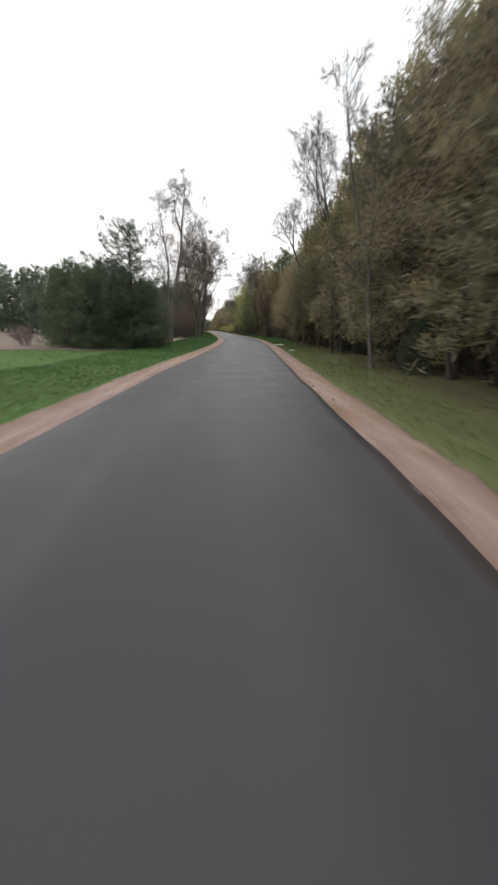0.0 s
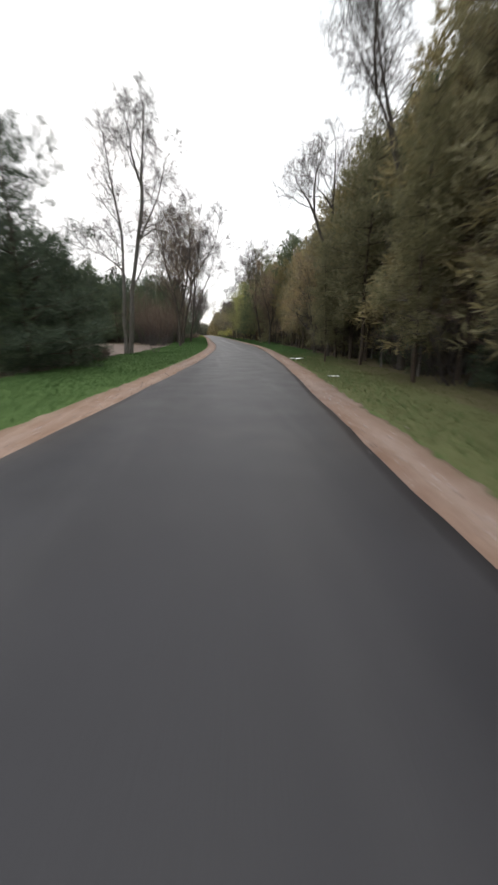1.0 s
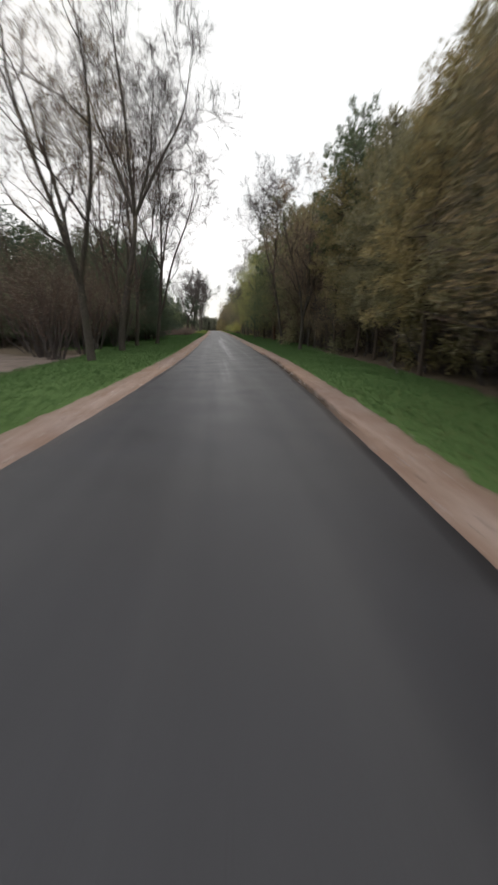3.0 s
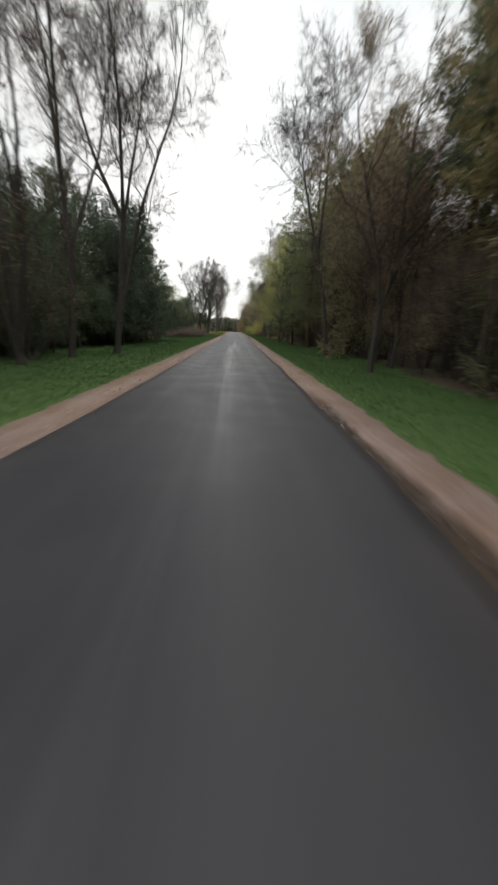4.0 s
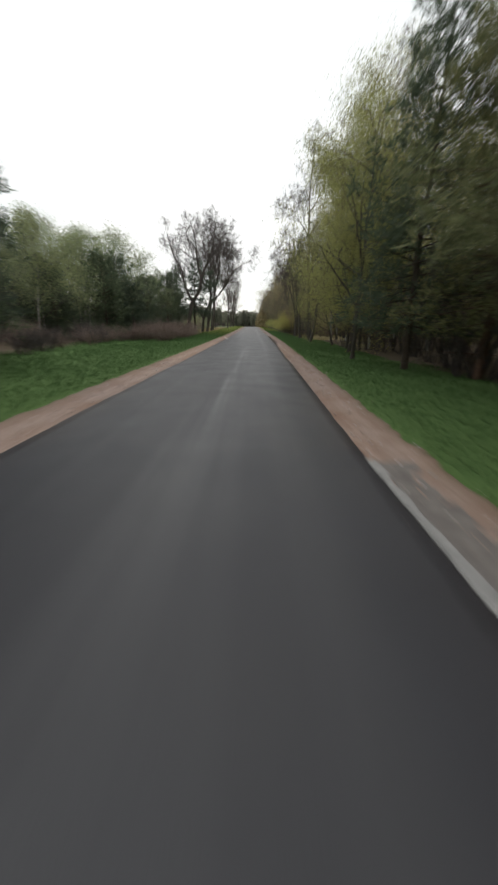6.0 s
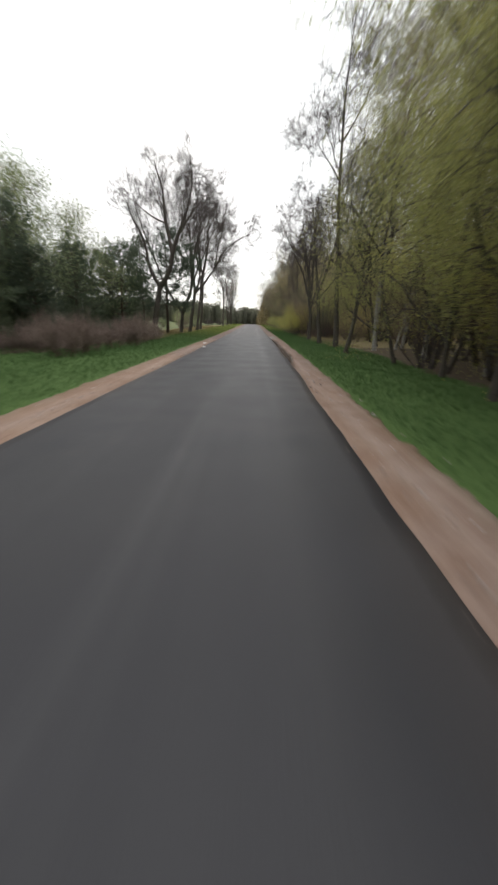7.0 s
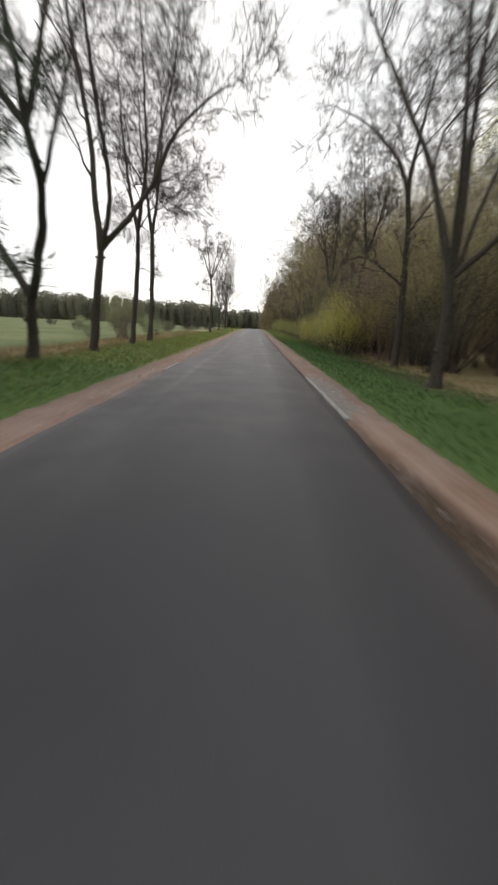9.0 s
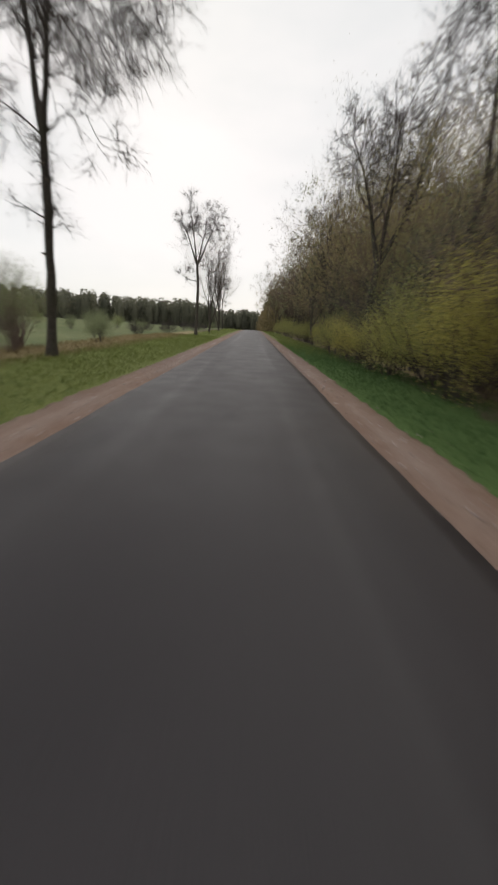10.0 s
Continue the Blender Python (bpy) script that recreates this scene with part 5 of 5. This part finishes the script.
fill(148, (10.3, 12.6), 120, 132, 2.6, [(kit, mats, lo * 0.72, hi * 0.72, label) for kit, mats, lo, hi, label in TALLER], "young_tree", "copse", jitter=0.5)
fill(147, (8.0, 9.4, 11.4), 117, 142, 2.1, [("copse", ((DRY_TWIG, DRY_TWIG, OLIVE_BUDS),), 0.26, 0.42, "low olive budding undergrowth in the copse"), ("copse", ((DRY_TWIG, DRY_TWIG, COPPER),), 0.24, 0.38, "low copper-brown undergrowth in the copse")], "undergrowth", "undergrowth", category="shrub", jitter=0.5)
fill(143, (10.3, 12.6), 152, 168, 2.8, TALLER, "young_tree", "copse", jitter=0.5)
for x, y, size in ((5.5, 131.6, 1.0), (5.9, 133.8, 1.0), (5.3, 135.8, 0.7), (5.4, 140.5, 0.7), (5.6, 146.0, 0.8)):
    plant("green_shrub", "shrub", GREEN_BRUSH, x, y, size, y, L_GREEN, "green shrubs", "shrub")
for x, y, size in ((6.9, 125.0, 0.5), (7.6, 127.6, 0.7), (5.3, 138.0, 0.6), (5.5, 143.2, 0.6)):
    plant("thicket", "shrub", PALE_BRUSH, x, y, size, y, L_PALE, "green shrubs", "shrub")
fill(113, (5.6,), 150, 210, 6.5, [("green_shrub", GREEN_BRUSH, 0.5, 0.9, L_GREEN)], "shrub", "green shrubs", category="shrub", jitter=0.4)

for x, y, kit, size, turn in ((-8.2, 76.0, "near_pine_b", 0.84, 0.3), (-8.0, 80.4, "near_pine_a", 0.9, 1.7), (-8.4, 84.6, "near_pine_b", 0.95, 3.1)):
    plant(kit, "pine_tree", PINE, x, y, size, turn, L_PINE, "pine edge")

# Forest to the left, from the tilled field's far edge to the birches
fill(146, (8.8, 11.0, 13.4), 60, 69, 2.8, [("near_pine_b", PINE, 0.54, 0.64, L_PINE), ("near_pine_a", PINE, 0.52, 0.62, L_PINE)], "pine_tree", "pine edge", side=-1)
fill(121, (8.6, 11.0), 69, 87, 3.0, [("near_pine_b", PINE, 0.75, 0.9, L_PINE), ("near_pine_a", PINE, 0.72, 0.86, L_PINE), ("ragged_pine", PINE, 1.1, 1.35, L_PINE)], "pine_tree", "pine edge", side=-1)
fill(122, (14.4, 17.0), 62, 87, 3.0, [("deep_pine_a", PINE, 0.70, 0.82, L_PINE), ("deep_pine_b", PINE, 0.75, 0.88, L_PINE)], "pine_tree", "pine edge", side=-1)
fill(123, (10.4,), 57, 84, 3.0, UNDER[:1], "undergrowth", "undergrowth", side=-1, category="shrub", jitter=0.5)
for k in range(22):
    plant("deep_pine_b" if k % 3 else "deep_pine_a", "pine_tree", PINE, -19.5 - 2.4 * k, 59.5 + 1.9 * k + 1.2 * math.sin(k * 2.1), 0.8 + 0.06 * math.sin(k * 1.7) + 0.02 * k, k * 1.3, L_PINE, "pine edge")
    if k < 15:
        plant("deep_pine_a" if k % 2 else "deep_pine_b", "pine_tree", PINE, -18.0 - 4.0 * k, 64 + 3.0 * k, 0.85 + 0.02 * k, k * 2.3, L_PINE, "pine edge")
L_YB = "young birch with pale yellow-green leaves"
for x, y, kit, size in ((-11.6, 110.0, "young_birch", 1.45), (-10.4, 108.2, "young_birch", 1.28), (-9.6, 111.6, "young_birch", 1.22), (-12.8, 106.0, "young_birch", 1.3), (-11.4, 103.4, "young_birch", 1.2),
                        (-13.6, 101.0, "young_birch", 1.25), (-12.2, 97.6, "young_birch", 1.15), (-13.4, 94.0, "young_birch", 1.2), (-14.6, 108.8, "young_birch", 1.4), (-15.8, 104.0, "young_birch", 1.4)):
    plant(kit, "birch_tree", PALE_BIRCH, x, y, size, x * 2 + y, L_YB, "young birches")
fill(125, (16.0, 19.0), 90, 114, 3.2, [("pine_b", PINE, 0.5, 0.62, L_PINE), ("young_birch", PALE_BIRCH, 1.2, 1.45, L_YB), ("pine_b", PINE, 0.55, 0.66, L_PINE)], "tree", "young birches", side=-1)
for x, y, kit, s in ((-10.2, 106.0, "ragged_pine", 0.8), (-8.8, 109.0, "ragged_pine", 0.66), (-10.5, 112.8, "young_pine", 0.9), (-8.2, 114.4, "young_pine", 1.0), (-9.6, 116.4, "young_pine", 0.95), (-8.0, 118.7, "scots", 0.5), (-9.3, 121.0, "scots", 0.46),
                     (-10.4, 103.6, "young_pine", 1.0), (-9.0, 105.4, "young_pine", 0.7), (-12.2, 109.0, "young_pine", 0.9), (-13.8, 103.0, "young_pine", 0.8), (-12.4, 100.0, "young_pine", 0.7), (-11.6, 114.6, "young_pine", 0.8)):
    plant(kit, "pine_tree", PINE, x, y, s, y, L_PINE, "pine edge")
fill(126, (5.6, 6.8, 8.1), 100.5, 113, 1.6, [("low_brush", RED_BRUSH, 0.55, 0.85, L_REDB)], "brush", "brush", side=-1, category="shrub", jitter=0.3)
fill(140, (8.6, 10.4, 12.0), 88, 100.5, 1.7, [("low_brush", RED_BRUSH, 0.5, 0.8, L_REDB), ("low_brush", BRUSH, 0.5, 0.9, "low grey-brown weeds beside the grass verge")], "brush", "brush", side=-1, category="shrub", jitter=0.4)
fill(141, (10.5, 18.0, 27.0), 118, 172, 11.0, [("low_brush", BRUSH, 0.6, 1.0, "low brown scrub on the meadow"), ("green_shrub", PALE_BRUSH, 0.35, 0.6, "small pale green shrub by the meadow")], "shrub", "meadow shrubs", side=-1, category="shrub", jitter=1.5)
for x, y, size in ((-7.3, 135.6, 0.42), (-8.0, 137.2, 0.46), (-8.9, 138.6, 0.42)):
    plant("copse", "shrub", ((DRY_TWIG, DRY_TWIG, PALE_SPRING),), x, y, size, x * y, "pale olive budding shrub beside the roadside tree", "meadow shrubs", "shrub")
fill(127, (7.4, 9.0), 142, 205, 17.0, [("low_brush", BRUSH, 0.5, 0.8, "low brown scrub on the meadow"), ("green_shrub", PALE_BRUSH, 0.28, 0.5, "small pale green shrub by the meadow")], "shrub", "meadow shrubs", side=-1, category="shrub", jitter=0.5)
fill(128, (7.0,), -40, -14, 4.0, PINES_BACK, "conifer", "forest edge")


# ---- far woods ----
def woods(name, seed, spots, low, high, label, mat, many=260, grain=0.085):
    """Many small far trees in one mesh: ragged cones of needle flecks round a stem."""
    rng = np.random.default_rng(seed)
    verts, faces, n = [], [], 0
    for x, y in spots:
        h = rng.uniform(low, high)
        z0 = float(land(x, y))
        s = rng.uniform(0.0, 1.0, many)
        r = np.sqrt(1 - s ** 2.5) * h * 0.27 * rng.uniform(0.4, 1.1, many)
        a = rng.uniform(0, 6.28, many)
        p = np.column_stack([x + r * np.cos(a), y + r * np.sin(a), z0 + s * h])
        w = np.column_stack([np.cos(a), np.sin(a), 0.6 + 0 * a])
        v, f = flecks(rng, p, w, 1, h * grain, h * grain * 0.47, 0.1)
        verts.append(v)
        faces.append(f + n)
        n += len(v)
        a, ring = np.arange(7) * 0.8976 + rng.uniform(0, 1), []
        for s, wide in ((0.12, 0.11), (0.45, 0.17), (0.78, 0.12)):  # the dense heart of the crown
            k = wide * h * rng.uniform(0.75, 1.15, 7)
            ring.append(np.column_stack([x + k * np.cos(a), y + k * np.sin(a), np.full(7, z0 + s * h)]))
        verts.append(np.concatenate([*ring, [[x, y, z0 + 0.93 * h]]]))
        i = np.arange(7)
        j = (i + 1) % 7
        heart = [np.stack([i + o, j + o, j + o + 7], 1) for o in (0, 7)] + [np.stack([i + o, j + o + 7, i + o + 7], 1) for o in (0, 7)] + [np.stack([i + 14, j + 14, 0 * i + 21], 1)]
        faces.append(np.concatenate(heart) + n)
        n += 22
    ob = new(name, tri_mesh(name, np.concatenate(verts), np.concatenate(faces)))
    ob.data.materials.append(mat)
    tagged(ob, label, "woods", kind="stuff")


rng = np.random.default_rng(7)
ridge = [(-18 - 2.6 * k + rng.normal(0, 1.5), 300 - 0.8 * k + j * 7 + rng.normal(0, 2)) for k in range(115) for j in range(3)]
woods("far_woods", 201, ridge, 9.5, 12, "distant dark conifer forest beyond the green meadow", HAZY_FAR_NEEDLES, 340, 0.065)
end = [(-40 + 2.6 * k + rng.normal(0, 1), 395 + 6 * j + rng.normal(0, 2)) for k in range(40) for j in range(3)]
woods("far_woods", 202, end, 11, 16, "distant dark conifers where the road ends", HAZY_FAR_NEEDLES)
deep = [(float(centre(y)) + d + rng.normal(0, 1), y + rng.normal(0, 1.5)) for y in np.arange(-30, 94, 3.6) for d in (17.5, 20.5, 24)]
woods("deep_woods", 203, deep, 8, 10.5, "dark interior of the forest behind its edge", NEEDLES)
light = [(float(centre(y)) + d + rng.normal(0, 1), y + rng.normal(0, 1.5)) for y in np.arange(94, 215, 3.8) for d in (19, 22.5, 26)]
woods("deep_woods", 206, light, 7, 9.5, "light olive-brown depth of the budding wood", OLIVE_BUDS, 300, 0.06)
side_end = [(float(centre(y)) + d + rng.normal(0, 1), y) for y in np.arange(215, 395, 4.0) for d in (7.5, 11, 15)]
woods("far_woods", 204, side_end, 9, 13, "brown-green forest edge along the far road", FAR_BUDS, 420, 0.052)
left_deep = [(float(centre(y)) - d + rng.normal(0, 1), y + rng.normal(0, 1.5)) for y in np.arange(62, 110, 3.6) for d in (20, 23.5, 27)]
woods("deep_woods", 205, left_deep, 6.5, 9, "dark interior of the pine wood", NEEDLES)


# ---- grass ----
def blades(name, seed, y0, y1, d0, d1, side, density, height, mat, label, thin=None):
    rng = np.random.default_rng(seed)
    n = int((y1 - y0) * (d1 - d0) * density)
    y = rng.uniform(y0, y1, n)
    d = d0 + (d1 - d0) * rng.uniform(0, 1, n) + 0.10 * np.sin(y * 2.1 + side) + 0.06 * np.sin(y * 5.7)
    x = centre(y) + side * (d + 0.06 + (widen(y) + 0.10 if side < 0 else 0.0))
    keep = (wave(x, y, 1.3, 2) > rng.uniform(-3.4, -0.1, n)) & (rng.uniform(0, 1, n) < np.clip((d - d0) / 0.3, 0.4, 1))
    if thin is not None:
        keep &= rng.uniform(0, 1, n) < thin(y, d)
    x, y, d = x[keep], y[keep], d[keep]
    n = len(x)
    z = land(x, y) - 0.01
    h = height * rng.uniform(0.45, 1.3, n) * np.clip((d - d0) / 0.6 + 0.45, 0.45, 1)
    a = rng.uniform(0, 6.28, n)
    w = 0.005 + 0.005 * rng.uniform(0, 1, n)
    lean = rng.normal(0, 0.45, (n, 2)) * h[:, None]
    v = np.stack([np.column_stack([x - np.cos(a) * w, y - np.sin(a) * w, z]), np.column_stack([x + np.cos(a) * w, y + np.sin(a) * w, z]),
                  np.column_stack([x + lean[:, 0], y + lean[:, 1], z + h])], 1).reshape(-1, 3)
    ob = new(name, tri_mesh(name, v, np.arange(3 * n)))
    ob.data.materials.append(mat)
    tagged(ob, label, "grass", kind="stuff")


blades("grass", 301, -6, 150, 2.42, 6.6, -1, 420, 0.085, GRASS, "fresh green grass on the road verge", lambda y, d: np.where((d > 5.4) & (y > 112), 0.4, 1.0) * np.clip((132 - y) / 18, 0, 1))
blades("grass", 311, 58, 104, 6.4, 9.6, -1, 240, 0.085, GRASS, "fresh green grass under the pines", None)
blades("grass", 309, -6, 24, 6.4, 16, -1, 80, 0.085, GRASS, "fresh green grass beside the young pines", None)
blades("grass", 310, 62, 120, 5.8, 7.6, 1, 220, 0.085, GRASS, "fresh green grass between the trees", lambda y, d: d < np.where(y > 91, 6.6, 7.6))
blades("grass", 302, 30, 160, 2.42, 6.2, 1, 420, 0.085, GRASS, "fresh green grass on the road verge", lambda y, d: np.clip((y - 30) / 14, 0, 1) * np.clip((160 - y) / 20, 0, 1))
blades("grass", 303, -6, 46, 2.42, 6.2, 1, 360, 0.07, MOSSY, "dull mossy grass under the forest edge", lambda y, d: np.clip((46 - y) / 14, 0, 1))
blades("grass", 304, -6, 40, 2.42, 4.2, 1, 70, 0.11, GRASS, "green grass tufts beside the gravel", None)
blades("dry_grass", 305, 111, 160, 5.3, 8.6, -1, 150, 0.19, STRAW, "tall dry straw-coloured grass by the meadow", None)
blades("dry_grass", 306, 112, 132, 5.2, 7.6, 1, 120, 0.16, STRAW, "dry straw-coloured grass under the trees", None)
blades("grass", 312, 112, 160, 2.42, 6.4, -1, 300, 0.10, FRESH, "yellow-green young grass on the road verge", lambda y, d: np.clip((y - 112) / 18, 0, 1))
blades("grass", 313, 140, 160, 2.42, 5.6, 1, 300, 0.10, FRESH, "yellow-green young grass on the road verge", lambda y, d: np.clip((y - 140) / 18, 0, 1))
blades("grass", 307, 160, 230, 2.7, 6.0, -1, 60, 0.16, FRESH, "yellow-green young grass on the road verge", None)
blades("grass", 308, 160, 230, 2.7, 5.5, 1, 60, 0.16, FRESH, "yellow-green young grass on the road verge", None)


def pebbles(seed, n, y0, y1, off, spread, low, high, sides, z, label, mat):
    rng = np.random.default_rng(seed)
    y = rng.uniform(y0, y1, n)
    side = rng.choice(np.array(sides), n)
    d = rng.normal(off, spread, n)
    x = centre(y) + side * (d + np.where(side < 0, widen(y) + 0.06, 0.0))
    r = low + high * rng.uniform(0, 1, n) ** 3
    base = np.array([[1, 0, 0], [-1, 0, 0], [0, 1, 0], [0, -1, 0], [0, 0, 0.8], [0, 0, -0.8]], float)
    faces = np.array([[0, 2, 4], [2, 1, 4], [1, 3, 4], [3, 0, 4], [2, 0, 5], [1, 2, 5], [3, 1, 5], [0, 3, 5]])
    v = (base[None] * rng.uniform(0.6, 1.3, (n, 6, 1))) * r[:, None, None] + np.column_stack([x, y, np.full(n, z)])[:, None]
    f = faces[None] + (np.arange(n) * 6)[:, None, None]
    ob = new("pebbles", tri_mesh("pebbles", v, f))
    ob.data.materials.append(mat)
    tagged(ob, label, "pebbles", kind="stuff")


STONE = leaf_material("pebble_stone", (0.16, 0.12, 0.10), (0.30, 0.25, 0.21), (0.50, 0.46, 0.42), 0.8, clear=0.0)
CRUMB = leaf_material("crumb_stone", (0.035, 0.028, 0.023), (0.065, 0.050, 0.040), (0.13, 0.105, 0.09), 0.85, clear=0.0)
pebbles(401, 7000, -4, 150, 2.2, 0.22, 0.008, 0.020, (-1, 1), -0.018, "loose pale and brown pebbles on the gravel shoulders", STONE)
pebbles(402, 1100, 100, 116, 1.98, 0.05, 0.006, 0.030, (1,), -0.036, "broken asphalt crumbs and stones in the eroded edge", CRUMB)
pebbles(403, 800, 42, 55, 1.98, 0.05, 0.006, 0.028, (1,), -0.036, "broken asphalt crumbs and stones in the eroded edge", CRUMB)


# ---- small things ----
def slab(name, x0, x1, y0, y1, z, thick, mat, parent, seed, bevel=0.012, rough=0.012):
    """A worn slab with uneven edges."""
    rng = np.random.default_rng(seed)
    bm = bmesh.new()
    n = 10
    low = [(x0 + rng.normal(0, 0.008), y0 + (y1 - y0) * k / n) for k in range(n + 1)]
    high = [(x1 + rng.normal(0, rough), y1 - (y1 - y0) * k / n) for k in range(n + 1)]
    top = [bm.verts.new((x, y, z)) for x, y in low + high]
    face = bm.faces.new(top)
    face.normal_update()
    if face.normal.z < 0:
        face.normal_flip()
    out = bmesh.ops.extrude_face_region(bm, geom=[face])
    bmesh.ops.translate(bm, verts=[v for v in out["geom"] if isinstance(v, bmesh.types.BMVert)], vec=(0, 0, -thick))
    bmesh.ops.recalc_face_normals(bm, faces=bm.faces)
    bmesh.ops.bevel(bm, geom=list(bm.edges), offset=bevel, segments=1, affect="EDGES")
    me = bpy.data.meshes.new(name)
    bm.to_mesh(me)
    bm.free()
    return part(name, me, mat, parent)


def roadside_pad(y0, y1, seed):
    x = float(centre((y0 + y1) / 2))
    pad = new("roadside_pad")
    pad.location = (x + HALF, (y0 + y1) / 2, 0)
    dy = (y1 - y0) / 2
    slab("edge_strip", -0.04, 0.05, -dy, dy, 0.012, 0.12, CONCRETE, pad, seed)
    slab("apron", 0.055, 0.46, -dy, dy, -0.017, 0.10, PATCH, pad, seed + 1, 0.012, 0.06)
    tagged(pad, "dark asphalt pad with a pale worn edge strip in the shoulder", "paving")


roadside_pad(116.8, 121.2, 501)
roadside_pad(75.6, 78.4, 505)


def edge_strip(y0, y1, side, seed):
    """A pale worn strip where the asphalt's edge has broken off."""
    strip = new("edge_strip")
    strip.location = (float(centre((y0 + y1) / 2)) + side * (HALF + float(widen(y0))), (y0 + y1) / 2, 0)
    slab("slab", -0.035, 0.035, -(y1 - y0) / 2, (y1 - y0) / 2, 0.004, 0.10, CONCRETE, strip, seed, 0.004)
    tagged(strip, "pale worn concrete strip along the asphalt edge", "paving")


edge_strip(121.6, 123.6, -1, 511)


def litter(name, x, y, long, wide, turn, seed, label, z=0.05):
    """A crumpled sheet of plastic lying on the ground."""
    rng = np.random.default_rng(seed)
    n, m = 12, 6
    u, v = np.meshgrid(np.linspace(-0.5, 0.5, n), np.linspace(-0.5, 0.5, m), indexing="ij")
    gx = u * long + rng.normal(0, 0.012, (n, m))
    gy = v * wide * (1 - 0.5 * np.abs(u)) + rng.normal(0, 0.012, (n, m)) + 0.10 * np.sin(u * 5) * wide
    gz = 0.035 + 0.025 * np.sin(u * 9 + seed) * np.cos(v * 7) + rng.normal(0, 0.008, (n, m))
    me = sheet(name, gx, gy, np.maximum(gz, 0.005))
    ob = new(name, me)
    me.materials.append(PLASTIC)
    solid = ob.modifiers.new("thickness", "SOLIDIFY")
    solid.thickness = 0.006
    ob.matrix_basis = pose(x, y, float(land(x, y)) + z, 0, 0, turn)
    tagged(ob, label, "litter")


litter("plastic_litter", 0.30, 30.9, 0.75, 0.26, 8, 1, "crumpled white plastic sheet lying in the grass by the gravel")
litter("plastic_litter", -0.6, 22.9, 0.32, 0.10, -20, 2, "small strip of white litter in the grass")
litter("plastic_litter", -1.72, 106.4, 0.16, 0.12, 30, 3, "scrap of white litter on the asphalt edge", 0.09)
litter("plastic_litter", -2.05, 109.3, 0.22, 0.12, 80, 4, "scrap of white litter on the gravel shoulder", 0.09)


def fallen_branch(x, y, long, turn, seed, label):
    rng = np.random.default_rng(seed)
    wood, tips = Wood(), []
    spec = [(6, 5, 0.12, 0.0, 5, 0.3, 0.6, 0.45), (3, 3, 0.2, 0.0, 0, 0, 0, 0)]
    grow(rng, [wood, wood], tips, np.array([0, 0, 0.05]), np.array([1.0, 0, 0.02]), long, 0.03, 0, spec)
    ob = new("fallen_branch", wood.mesh("fallen_branch"))
    ob.data.materials.append(PALE_BARK)
    ob.matrix_basis = pose(x, y, float(land(x, y)), 0, 0, turn)
    tagged(ob, label, "branch")


fallen_branch(-1.5, 13.7, 0.8, 15, 1, "short dead branch lying in the mossy grass")
fallen_branch(4.6, 47.8, 2.2, 60, 2, "pale dead branch lying at the forest edge")
fallen_branch(7.2, 118.5, 2.6, 150, 3, "pale dead branch lying under the trees")
